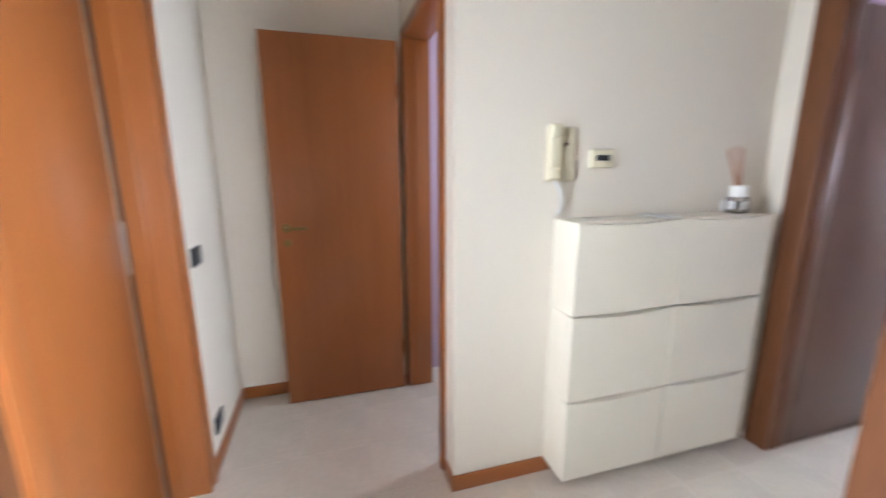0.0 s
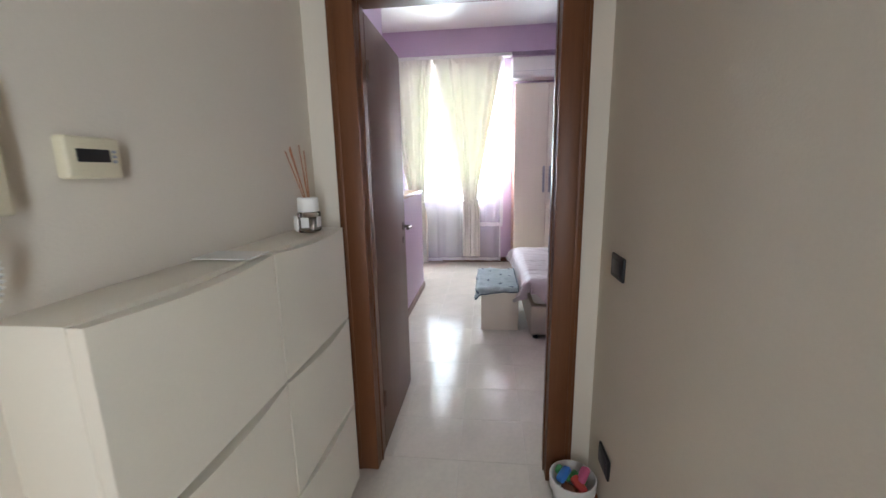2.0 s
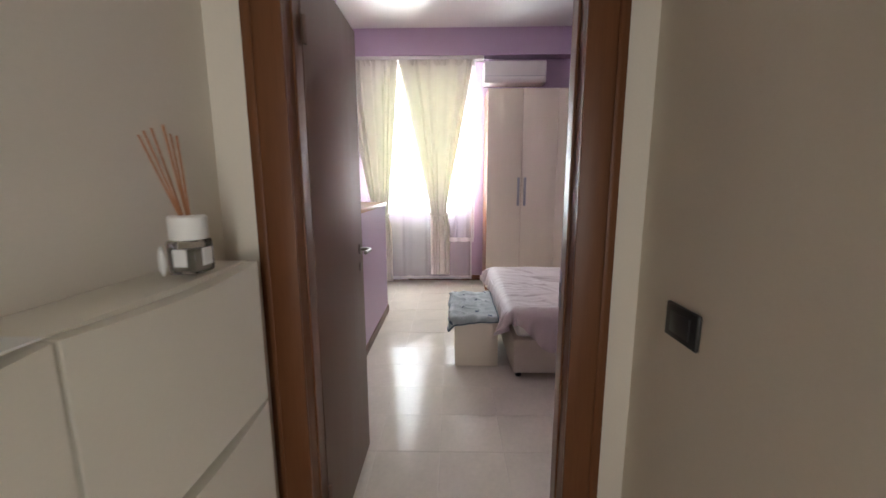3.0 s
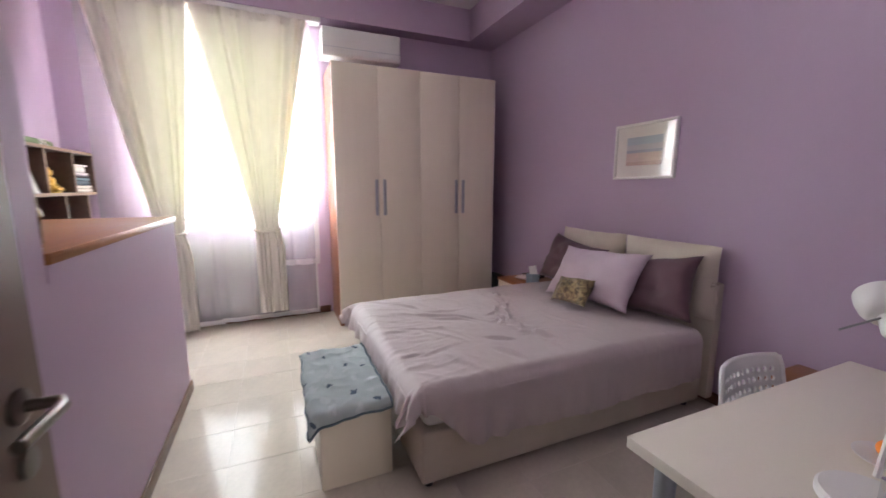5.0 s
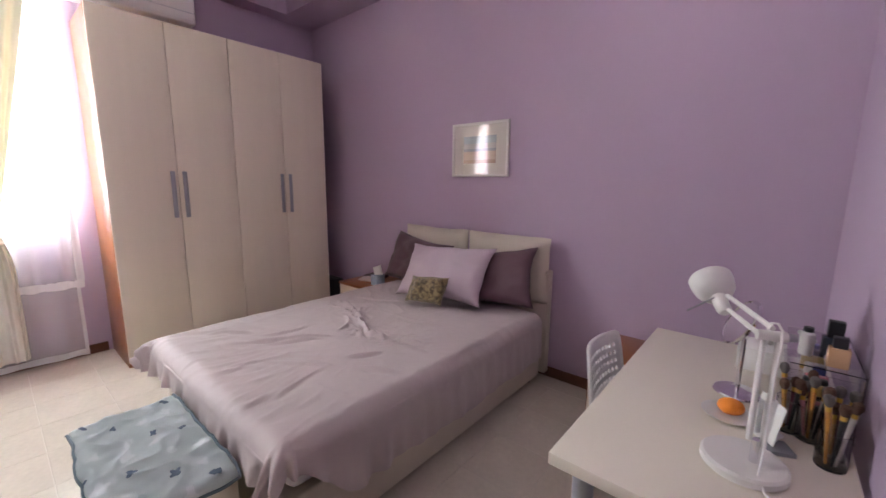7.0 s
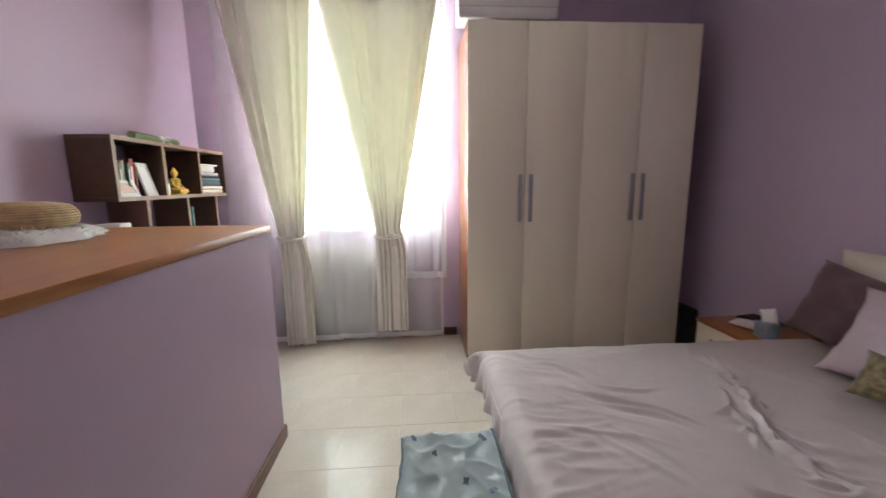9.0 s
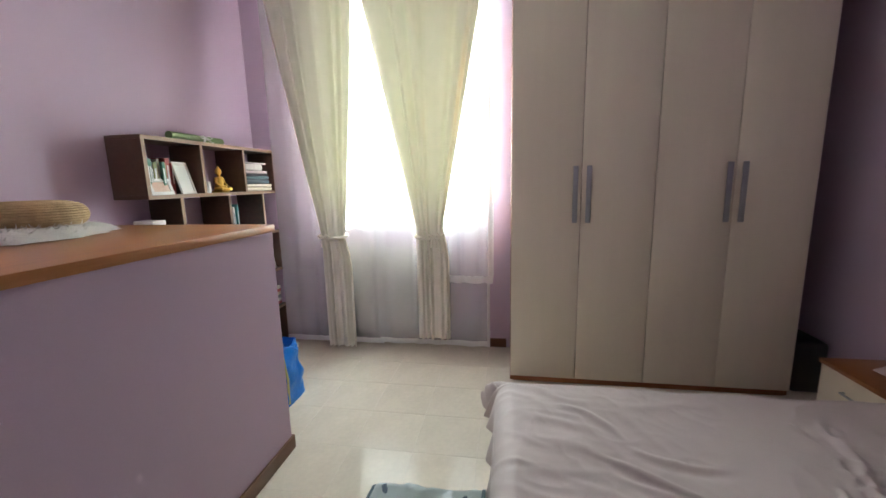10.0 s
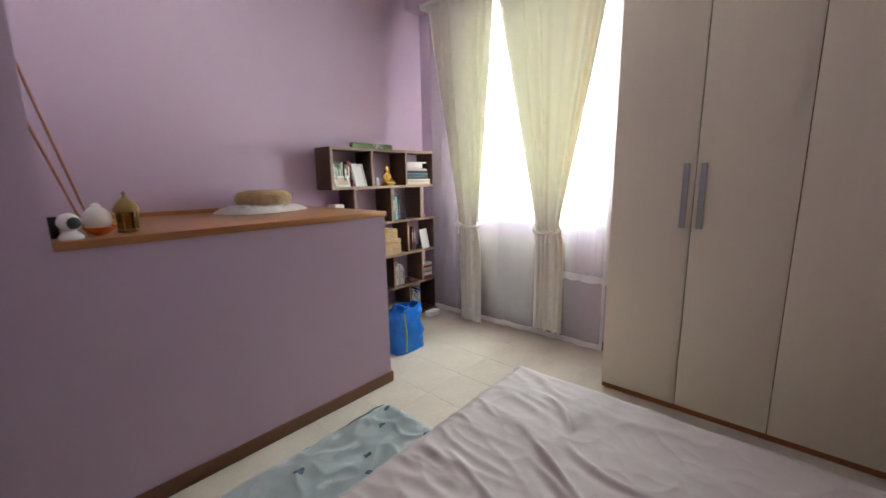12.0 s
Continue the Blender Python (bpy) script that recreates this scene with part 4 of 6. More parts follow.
part("cord", tube(bmesh.new(), coil, 0.0032, 6), M["white_plastic"], ic, "coiled white cord")

# thermostat
th = thing("thermostat", (1.13, HALL_N, 1.43), "small cream wall thermostat with a dark display", "thermostat")
part("housing", B(1.058, 1.162, HALL_N - 0.026, HALL_N, 1.408, 1.482, 0.006, 3), M["old_plastic"], th)
part("display", B(1.076, 1.136, HALL_N - 0.0285, HALL_N - 0.025, 1.437, 1.46, 0.001), M["black_plastic"], th)
for k in range(3):
    part("button", B(1.142, 1.148, HALL_N - 0.029, HALL_N - 0.025, 1.436 + k * 0.009, 1.441 + k * 0.009), M["grey_metal"], th)

# reed diffuser
CT = 1.208
df = thing("reed_diffuser", (1.78, 1.285, CT), "square glass reed diffuser with a white collar and sticks", "diffuser")
part("bottle", B(1.748, 1.812, 1.253, 1.317, CT, CT + 0.072, 0.008, 3), M["acrylic"], df)
part("liquid", B(1.754, 1.806, 1.259, 1.311, CT + 0.006, CT + 0.05, 0.006), hue("clear_oil", (0.30, 0.27, 0.22), 0.2), df)
part("label", B(1.768, 1.798, 1.2505, 1.2535, CT + 0.018, CT + 0.054), M["paper"], df)
part("label", B(1.7455, 1.7485, 1.272, 1.30, CT + 0.018, CT + 0.054), M["paper"], df)
part("collar", lathe(bmesh.new(), 1.78, 1.285, CT + 0.072, [(0.034, 0), (0.036, 0.004), (0.036, 0.046), (0.032, 0.05), (0.012, 0.05)], 24), M["white_plastic"], df)
for k in range(6):
    a = k * 1.05
    part("reed", tube(bmesh.new(), [(1.78 + 0.006 * math.cos(a), 1.285 + 0.006 * math.sin(a), CT + 0.10), (1.775 + 0.035 * math.cos(a) - 0.03, 1.30 + 0.028 * math.sin(a), CT + 0.285 + 0.01 * math.sin(k * 2))], 0.0022, 6), hue("rattan_reed", (0.42, 0.18, 0.08), 0.7), df)
df.location.x, df.location.y = 1.772, 1.265
solo("paper_tag", turn(cushion_mesh(0.035, 0.06, 0.012, 5, 0.002), pose(1.715, 1.285, CT + 0.034, 0, 0, 40)), M["paper"], "small folded white paper tag beside the diffuser", "tag")
# thin white sheet in place of the bright light patch on the cabinet top
solo("envelope", B(1.318, 1.412, 1.212, 1.362, CT, CT + 0.003), M["paper"], "flat white sheet standing in for a patch of light on the cabinet", "paper")


# strike plate on the bedroom jamb
strike = thing("strike_plate", (2.165, DOOR_Y0 + 0.003, 1.0), "steel strike plate let into the wooden jamb", "strike plate")
part("plate", B(2.176, 2.196, DOOR_Y0 + 0.003, DOOR_Y0 + 0.005, 1.00, 1.12, 0.0005), M["steel"], strike)
part("latch_hole", B(2.181, 2.191, DOOR_Y0 + 0.005, DOOR_Y0 + 0.0057, 1.05, 1.08), M["black_plastic"], strike)

# wall plates
def wall_plate(name, p, nrm, label):
    """Dark rounded wall plate; nrm is 'y' (facing +y) or 'x' (facing +x)."""
    e = thing(name, p, label, "socket" if name == "socket" else "switch", "dark wall plates")
    x, y, z = p
    if nrm == "y":
        part("plate", B(x - 0.062, x + 0.062, y, y + 0.011, z - 0.042, z + 0.042, 0.005, 3), M["black_plastic"], e)
        part("insert", B(x - 0.038, x + 0.038, y + 0.011, y + 0.014, z - 0.026, z + 0.026, 0.002), hue("charcoal_plastic", (0.045, 0.045, 0.05), 0.35), e)
    else:
        part("plate", B(x, x + 0.011, y - 0.062, y + 0.062, z - 0.042, z + 0.042, 0.005, 3), M["black_plastic"], e)
        part("insert", B(x + 0.011, x + 0.014, y - 0.038, y + 0.038, z - 0.026, z + 0.026, 0.002), hue("charcoal_plastic", (0.045, 0.045, 0.05), 0.35), e)


wall_plate("light_switch", (1.84, HALL_S, 1.07), "y", "dark grey rectangular light switch on the white wall")
wall_plate("socket", (1.845, HALL_S, 0.295), "y", "dark grey wall socket low on the white wall")
wall_plate("light_switch", (-0.57, 1.88, 1.03), "x", "dark grey rectangular light switch on the white wall")
wall_plate("socket", (-0.57, 1.90, 0.20), "x", "dark grey wall socket low on the white wall")

# pot of toys by the door
TX, TY = 1.905, 0.285
pot = thing("plant_pot", (TX, TY, 0), "small white pot filled with coloured plastic toys", "pot")
part("pot", lathe(bmesh.new(), TX, TY, 0, [(0.062, 0), (0.066, 0.004), (0.084, 0.118), (0.092, 0.12), (0.094, 0.165), (0.089, 0.168), (0.086, 0.165), (0.080, 0.12), (0.06, 0.10)], 32), M["white_plastic"], pot)
ra = random.Random(4)
for k, (cn, c) in enumerate((("pink_toy_plastic", (0.75, 0.16, 0.32)), ("green_toy_plastic", (0.12, 0.45, 0.15)), ("blue_toy_plastic", (0.05, 0.2, 0.6)), ("brown_toy_plastic", (0.22, 0.08, 0.04)), ("red_toy_plastic", (0.45, 0.05, 0.04)), ("pink_toy_plastic", (0.75, 0.16, 0.32)), ("green_toy_plastic", (0.12, 0.45, 0.15)))):
    a = k * 0.9
    p = (TX + 0.04 * math.cos(a), TY + 0.04 * math.sin(a), 0.135 + 0.022 * (k % 3))
    bm = B(p[0] - 0.036, p[0] + 0.036, p[1] - 0.018, p[1] + 0.018, p[2] - 0.014, p[2] + 0.014, 0.010, 3)
    turn(bm, about(p, 30 * ra.uniform(-1, 1), 35 * ra.uniform(-1, 1), 180 * ra.random()))
    solo("toy", bm, hue(cn, c), "small coloured plastic toy in the white pot", "toy", "toys in the pot")


# ======== bedroom things ========
# glazed print
def sheet(x0, x1, z0, z1, y, mat_, name):
    part(name, B(x0, x1, y, y + 0.0015, z0, z1), mat_, pic)


for nm, c in (("print_sky", (0.40, 0.45, 0.52)), ("print_haze", (0.50, 0.47, 0.50)), ("print_sea", (0.30, 0.32, 0.38)), ("print_sand", (0.58, 0.43, 0.37)), ("print_shore", (0.46, 0.31, 0.25))):
    M[nm] = material(nm, c, 0.3, scale=9, fine=70, stretch=(1, 1, 6), vary=0.1, bump=0, coat=1.0)
M["print_mount"] = material("print_mount", (0.74, 0.70, 0.64), 0.5, scale=4, fine=90, bump=0, coat=1.0)
for nm in ("print_mount", "print_sky", "print_haze", "print_sea", "print_sand", "print_shore"):
    M[nm].node_tree.nodes["Principled BSDF"].inputs["Coat IOR"].default_value = 1.8
sheet(PX0 + 0.018, PX1 - 0.018, PZ0 + 0.018, PZ1 - 0.018, ROOM_S + 0.0085, M["print_mount"], "mount")
ly = ROOM_S + 0.0105
sheet(PX0 + 0.11, PX1 - 0.11, 1.70, 1.755, ly, M["print_sky"], "print")
sheet(PX0 + 0.11, PX1 - 0.11, 1.66, 1.70, ly, M["print_haze"], "print")
sheet(PX0 + 0.11, PX1 - 0.11, 1.64, 1.66, ly, M["print_sea"], "print")
sheet(PX0 + 0.11, PX1 - 0.11, 1.575, 1.64, ly, M["print_sand"], "print")
sheet(PX0 + 0.11, PX1 - 0.11, 1.548, 1.575, ly, M["print_shore"], "print")


# nightstands
def nightstand(x0, x1, y0, y1, h, drawers):
    e = thing("nightstand", ((x0 + x1) / 2, (y0 + y1) / 2, 0), "small nightstand with a reddish wooden top and cream drawers", "nightstand", "nightstands beside the bed")
    part("top", B(x0 - 0.008, x1 + 0.008, y0, y1 + 0.008, h - 0.022, h, 0.003), M["red_wood_h"], e)
    part("side", B(x0, x0 + 0.018, y0, y1, 0, h - 0.022, 0.002), M["red_wood"], e)
    part("side", B(x1 - 0.018, x1, y0, y1, 0, h - 0.022, 0.002), M["red_wood"], e)
    part("back", B(x0 + 0.018, x1 - 0.018, y0, y0 + 0.01, 0.04, h - 0.022), M["red_wood"], e)
    dh = (h - 0.022 - 0.05) / drawers
    for k in range(drawers):
        d = part("drawer", B(x0 + 0.004, x1 - 0.004, y1 - 0.017, y1 + 0.002, 0.052 + k * dh, 0.048 + (k + 1) * dh, 0.002), M["cream_laminate"], e)
        zc = 0.05 + (k + 0.6) * dh
        part("handle", tube(bmesh.new(), [((x0 + x1) / 2 - 0.06, y1, zc), ((x0 + x1) / 2 - 0.06, y1 + 0.02, zc), ((x0 + x1) / 2 + 0.06, y1 + 0.02, zc), ((x0 + x1) / 2 + 0.06, y1, zc)], 0.005, 8), M["steel"], d)
    part("plinth", B(x0 + 0.018, x1 - 0.018, y1 - 0.03, y1 - 0.018, 0, 0.05), M["red_wood_h"], e)
    return e


nightstand(5.06, 5.48, -1.70, -1.25, 0.48, 2)
nightstand(2.74, 3.16, -1.70, -1.32, 0.455, 2)
solo("book", turn(B(5.24, 5.44, -1.64, -1.50, 0.48, 0.505, 0.003), about((5.34, -1.57, 0.48), 0, 0, 8)), hue("dark_maroon_cover", (0.06, 0.025, 0.03)), "dark maroon book lying on the nightstand", "book")
solo("tissue_pack", turn(cushion_mesh(0.17, 0.11, 0.04, 61, 0.003), pose(5.27, -1.42, 0.503, 90, 0, 25)), hue("pink_white_wrap", (0.70, 0.60, 0.58), 0.5), "white packet of tissues on the nightstand", "tissues", smooth=180)
tb = thing("tissue_box", (5.11, -1.40, 0.48), "blue patterned tissue box with a white tissue pulled out", "tissue box")
part("box", B(5.065, 5.155, -1.445, -1.355, 0.48, 0.575, 0.004), hue("blue_grey_card", (0.13, 0.22, 0.30), 0.6, color2=(0.45, 0.52, 0.58)), tb)
part("tissue", turn(cushion_mesh(0.08, 0.09, 0.04, 62, 0.012), pose(5.11, -1.40, 0.61, 12, 18, 30)), M["paper"], tb, smooth=180)
# case behind the wardrobe
solo("case", B(6.02, 6.30, -1.69, -1.50, 0.0, 0.34, 0.03, 3), M["black_plastic"], "black case standing in the gap beside the wardrobe", "case")

# headboard ties
for hx, sgn in ((3.572, -1), (4.968, 1)):
    tie = bmesh.new()
    for s in (-1, 1):
        tube(tie, [(hx, -1.60, 0.80), (hx + sgn * 0.012, -1.585 + s * 0.028, 0.82), (hx + sgn * 0.012, -1.585 + s * 0.045, 0.80), (hx, -1.60, 0.795)], 0.005, 6)
        tube(tie, [(hx, -1.60, 0.80), (hx + sgn * 0.010, -1.60 + s * 0.015, 0.74), (hx + sgn * 0.012, -1.60 + s * 0.02, 0.69)], 0.005, 6)
    part("tie", tie, M["leather"], bed, "cream fabric bow")

# desk chair with a pierced shell
def chair():
    e = thing("desk_chair", (2.72, -0.72, 0), "white plastic desk chair with a pierced backrest", "chair")
    yc, w = -0.80, 0.40

    def shell(u, v):
        """Point on the backrest: u across -1..1, v up 0..1."""
        bow = 0.045 * u * u
        return Vector((2.90 + 0.07 * v - bow * (0.5 + 0.5 * v), yc + u * w / 2 * (1 - 0.10 * v * v), 0.41 + 0.325 * v))
    bm = bmesh.new()
    nu, nv, m = 13, 9, 10
    rows = {}

    def vert(u, v, side):
        key = (round(u, 5), round(v, 5), side)
        if key not in rows:
            p = shell(u, v)
            rows[key] = bm.verts.new(p + Vector((0.004 * side, 0, 0)))
        return rows[key]
    for i in range(nu):
        for j in range(nv):
            u0, u1 = -1 + 2 * i / nu, -1 + 2 * (i + 1) / nu
            v0, v1 = j / nv, (j + 1) / nv
            solid = i in (0, nu - 1) or j in (nv - 1,) or (j == 0)
            cu, cv = (u0 + u1) / 2, (v0 + v1) / 2
            outer = [(u0, v0), (cu, v0), (u1, v0), (u1, cv), (u1, v1), (cu, v1), (u0, v1), (u0, cv)]
            if solid:
                for side in (-1, 1):
                    f = [vert(a, b, side) for a, b in outer]
                    bm.faces.new(f if side == 1 else f[::-1])
                continue
            inner = []
            for k in range(8):
                a = math.radians(225 + 45 * k)
                inner.append((cu + 0.32 * (u1 - u0) * math.cos(a), cv + 0.30 * (v1 - v0) * math.sin(a)))
            for side in (-1, 1):
                for k in range(8):
                    f = [vert(*outer[k], side), vert(*outer[(k + 1) % 8], side), vert(*inner[(k + 1) % 8], side), vert(*inner[k], side)]
                    bm.faces.new(f if side == 1 else f[::-1])
            for k in range(8):
                bm.faces.new([vert(*inner[k], -1), vert(*inner[(k + 1) % 8], -1), vert(*inner[(k + 1) % 8], 1), vert(*inner[k], 1)])
    part("backrest", bm, M["white_plastic"], e, "pierced white backrest")
    rim = [shell(-1, 0)] + [shell(-1, k / 8) for k in range(1, 8)] + [shell(-0.97, 0.96), shell(-0.9, 1.0)] + [shell(-0.9 + 1.8 * k / 8, 1.0) for k in range(1, 9)] + [shell(0.97, 0.96)] + [shell(1, 1 - k / 8) for k in range(1, 9)]
    part("rim", tube(bmesh.new(), rim, 0.009, 8), M["white_plastic"], e)
    sb = B(2.52, 2.90, yc - 0.2, yc + 0.2, 0.385, 0.415, 0.014, 3)
    part("seat", sb, M["white_plastic"], e)
    for lx, ly_, ox, oy in ((2.55, yc - 0.17, -0.03, -0.03), (2.55, yc + 0.17, -0.03, 0.03), (2.86, yc - 0.17, 0.05, -0.03), (2.86, yc + 0.17, 0.05, 0.03)):
        part("leg", tube(bmesh.new(), [(lx, ly_, 0.387), (lx + ox, ly_ + oy, 0.0)], 0.012, 10), M["white_lacquer"], e)
    return e


chair()

# ---- things on the desk ----
DZ = 0.71
# articulated lamp
lamp = thing("desk_lamp", (2.415, -0.30, DZ), "cream articulated desk lamp with a dome shade", "lamp")
LB, P0, P1, P2 = Vector((2.43, -0.31, DZ)), Vector((2.412, -0.30, DZ + 0.075)), Vector((2.412, -0.37, 1.035)), Vector((2.520, -0.58, 1.05))
lm = M["white_lacquer"]
part("base", lathe(bmesh.new(), *LB, [(0.086, 0), (0.09, 0.004), (0.09, 0.018), (0.084, 0.024), (0.02, 0.027)], 40), lm, lamp)
part("pivot", tube(bmesh.new(), [P0 - Vector((0, 0, 0.05)), P0 + Vector((0, 0, 0.01))], 0.009, 12), M["chrome"], lamp)
for d in (-1, 1):
    off = Vector((0.014 * d, 0.004 * d, 0.006 * d))
    part("lower_arm", tube(bmesh.new(), [P0 + off, P1 + off], 0.0065, 8), lm, lamp)
    off2 = Vector((0.0, 0.004 * d, 0.02 * d))
    part("upper_arm", tube(bmesh.new(), [P1 + off2, P2 + off2], 0.0065, 8), lm, lamp)
part("spring", tube(bmesh.new(), [P0 + Vector((0, 0, 0.03)) + (P1 - P0) * (k / 120) * 0.3 + Vector((0.004 * math.cos(k * 0.9), 0.004 * math.sin(k * 0.9), 0)) for k in range(120)], 0.0014, 5), M["steel"], lamp)
ej = bmesh.new()
tube(ej, [P1 + Vector((-0.028, -0.01, 0)), P1 + Vector((0.028, 0.01, 0))], 0.013, 16)
part("elbow", ej, lm, lamp)
part("knob", tube(bmesh.new(), [P1 + Vector((-0.045, -0.018, 0)), P1 + Vector((-0.028, -0.01, 0))], 0.010, 12), M["steel"], lamp)
part("cable", tube(bmesh.new(), [P1 + Vector((0.01, -0.01, 0.012)), P1 + Vector((0.004, 0.0, 0.032)), P1 + Vector((-0.008, 0.012, 0.036)), P1 + Vector((-0.018, 0.02, 0.022)), P1 + Vector((-0.02, 0.02, -0.01)), P1.lerp(P0, 0.35) + Vector((-0.016, 0.012, 0)), P1.lerp(P0, 0.7) + Vector((-0.016, 0.012, 0)), P0 + Vector((-0.016, 0.02, -0.02)), P0 + Vector((-0.012, 0.05, -0.05)), (2.385, -0.22, DZ + 0.006), (2.36, -0.19, DZ + 0.004), (2.33, -0.15, DZ + 0.004), (2.28, -0.11, DZ + 0.004)], 0.003, 6), M["white_plastic"], lamp)
HEAD = Vector((0.42, -0.72, 0.55)).to_track_quat("Z", "Y").to_matrix().to_4x4()
head_at = P2 + Vector((0.012, -0.012, -0.015))
part("socket_cup", lathe(bmesh.new(), *head_at, [(0.014, -0.03), (0.020, -0.02), (0.022, 0.03), (0.028, 0.04)], 20, HEAD), lm, lamp)
sh = [(0.024, 0.030), (0.042, 0.038), (0.055, 0.058), (0.061, 0.086), (0.062, 0.106), (0.0595, 0.106), (0.058, 0.086), (0.052, 0.061), (0.039, 0.042), (0.022, 0.034)]
part("shade", lathe(bmesh.new(), *head_at, sh, 36, HEAD), lm, lamp, "cream domed shade")
part("grip", tube(bmesh.new(), [head_at + Vector((0.02, 0.0, 0.02)), head_at + Vector((0.085, 0.03, -0.03))], 0.003, 8), M["steel"], lamp, "thin metal grip")

# standing mirror
mir = thing("makeup_mirror", (2.47, -0.73, DZ), "round chrome makeup mirror on a stand", "mirror")
part("base", lathe(bmesh.new(), 2.47, -0.73, DZ, [(0.066, 0), (0.068, 0.003), (0.064, 0.008), (0.03, 0.014), (0.012, 0.02)], 36), M["chrome"], mir)
part("stem", tube(bmesh.new(), [(2.47, -0.73, DZ + 0.015), (2.47, -0.73, DZ + 0.19)], 0.007, 12), M["chrome"], mir)
mt = Matrix.Translation((2.485, -0.725, 0.955)) @ pose(0, 0, 0, 0, 62, 20)
part("rim", turn(tube(bmesh.new(), [(0.078 * math.cos(6.283 * k / 40), 0.078 * math.sin(6.283 * k / 40), 0) for k in range(40)], 0.006, 8, close=True), mt), M["chrome"], mir)
M["mirror_glass"] = material("mirror_glass", (0.9, 0.9, 0.9), 0.03, metal=1.0, bump=0, vary=0.0)
part("glass", turn(lathe(bmesh.new(), 0, 0, -0.003, [(0.074, 0), (0.074, 0.006)], 36), mt), M["mirror_glass"], mir)

# plate with half an orange
solo("saucer", lathe(bmesh.new(), 2.48, -0.545, DZ, [(0.035, 0), (0.04, 0.003), (0.066, 0.010), (0.068, 0.013), (0.062, 0.013), (0.036, 0.006)], 32), M["white_plastic"], "small white saucer on the desk", "saucer")
bm = bmesh.new()
bmesh.ops.create_uvsphere(bm, u_segments=24, v_segments=14, radius=0.030)
for v in bm.verts:
    v.co *= 1 + 0.06 * noise.noise(v.co * 40)
    v.co.z *= 0.8
    v.co.x *= 1.15
bmesh.ops.translate(bm, verts=bm.verts, vec=(2.475, -0.548, DZ + 0.032))
solo("orange", bm, material("orange_peel", (0.85, 0.25, 0.02), 0.5, scale=30, fine=400, bump=0.25, vary=0.06), "bright orange piece of citrus on the saucer", "fruit", smooth=180)

# white box with lid
bx_ = thing("storage_box", (2.42, -1.03, DZ), "small white cardboard box on the desk", "box")
part("body", B(2.35, 2.49, -1.10, -0.96, DZ, DZ + 0.075, 0.002), M["paper"], bx_)
part("lid", B(2.348, 2.492, -1.102, -0.958, DZ + 0.06, DZ + 0.088, 0.002), M["paper"], bx_)

# acrylic organiser, two tiers
org = thing("makeup_organiser", (2.30, -0.76, DZ), "clear acrylic makeup organiser with two tiers", "organiser")
OX0, OX1, OY0, OY1 = ROOM_W + 0.008, 2.36, -0.98, -0.60
for z in (DZ, DZ + 0.105, DZ + 0.19):
    part("shelf", B(OX0, OX1, OY0, OY1, z, z + 0.003), M["acrylic"], org)
for y in (OY0, -0.79, OY1 - 0.003):
    part("wall", B(OX0, OX1, y, y + 0.003, DZ + 0.003, DZ + 0.105), M["acrylic"], org)
part("wall", B(OX0, OX0 + 0.003, OY0, OY1, DZ + 0.108, DZ + 0.19), M["acrylic"], org)


def bottle(name, x, y, z, w, h, cap_h, body_mat, cap_mat, label, category, round_=False, group=""):
    e = thing(name, (x, y, z), label, category, group)
    if round_:
        part("body", lathe(bmesh.new(), x, y, z, [(w * 0.46, 0), (w / 2, 0.003), (w / 2, h - 0.006), (w * 0.3, h)], 20), body_mat, e)
        part("cap", lathe(bmesh.new(), x, y, z + h, [(w * 0.36, 0), (w * 0.36, cap_h), (w * 0.3, cap_h + 0.002)], 18), cap_mat, e)
    else:
        part("body", B(x - w / 2, x + w / 2, y - w * 0.4, y + w * 0.4, z, z + h, 0.004, 2), body_mat, e)
        part("cap", B(x - w * 0.34, x + w * 0.34, y - w * 0.3, y + w * 0.3, z + h, z + h + cap_h, 0.003, 2), cap_mat, e)
    return e


TZ = DZ + 0.193
bottle("perfume_bottle", 2.265, -0.74, TZ, 0.052, 0.055, 0.05, hue("slate_glass", (0.10, 0.13, 0.15), 0.12), M["black_plastic"], "dark square perfume bottle on the organiser", "bottle")
bottle("foundation_bottle", 2.262, -0.645, TZ, 0.045, 0.055, 0.03, hue("beige_foundation", (0.58, 0.36, 0.20), 0.2), M["black_plastic"], "beige square foundation bottle with a black cap", "bottle")
bottle("cream_tube", 2.325, -0.70, TZ, 0.034, 0.07, 0.012, M["white_plastic"], M["black_plastic"], "white cosmetic tube on the organiser", "tube", True)
solo("lipstick", tube(bmesh.new(), [(2.33, -0.90, TZ + 0.008), (2.30, -0.82, TZ + 0.008)], 0.008, 12), M["white_plastic"], "white lipstick lying on the organiser", "lipstick")
ra = random.Random(21)
for k in range(9):
    cn, c = (("navy_pack", (0.03, 0.04, 0.16)), ("rose_pack", (0.55, 0.16, 0.2)), ("black_pack", (0.02, 0.02, 0.02)), ("gold_pack", (0.55, 0.38, 0.12)), ("white_pack", (0.75, 0.73, 0.7)))[k % 5]
    y = -0.95 + k * 0.04
    solo("cosmetic", B(2.27, 2.27 + ra.uniform(0.03, 0.06), y, y + 0.026, DZ + 0.108, DZ + 0.108 + ra.uniform(0.025, 0.06), 0.004), hue(cn, c, 0.3), "small cosmetic item in the clear organiser", "cosmetic", "cosmetics in the organiser")
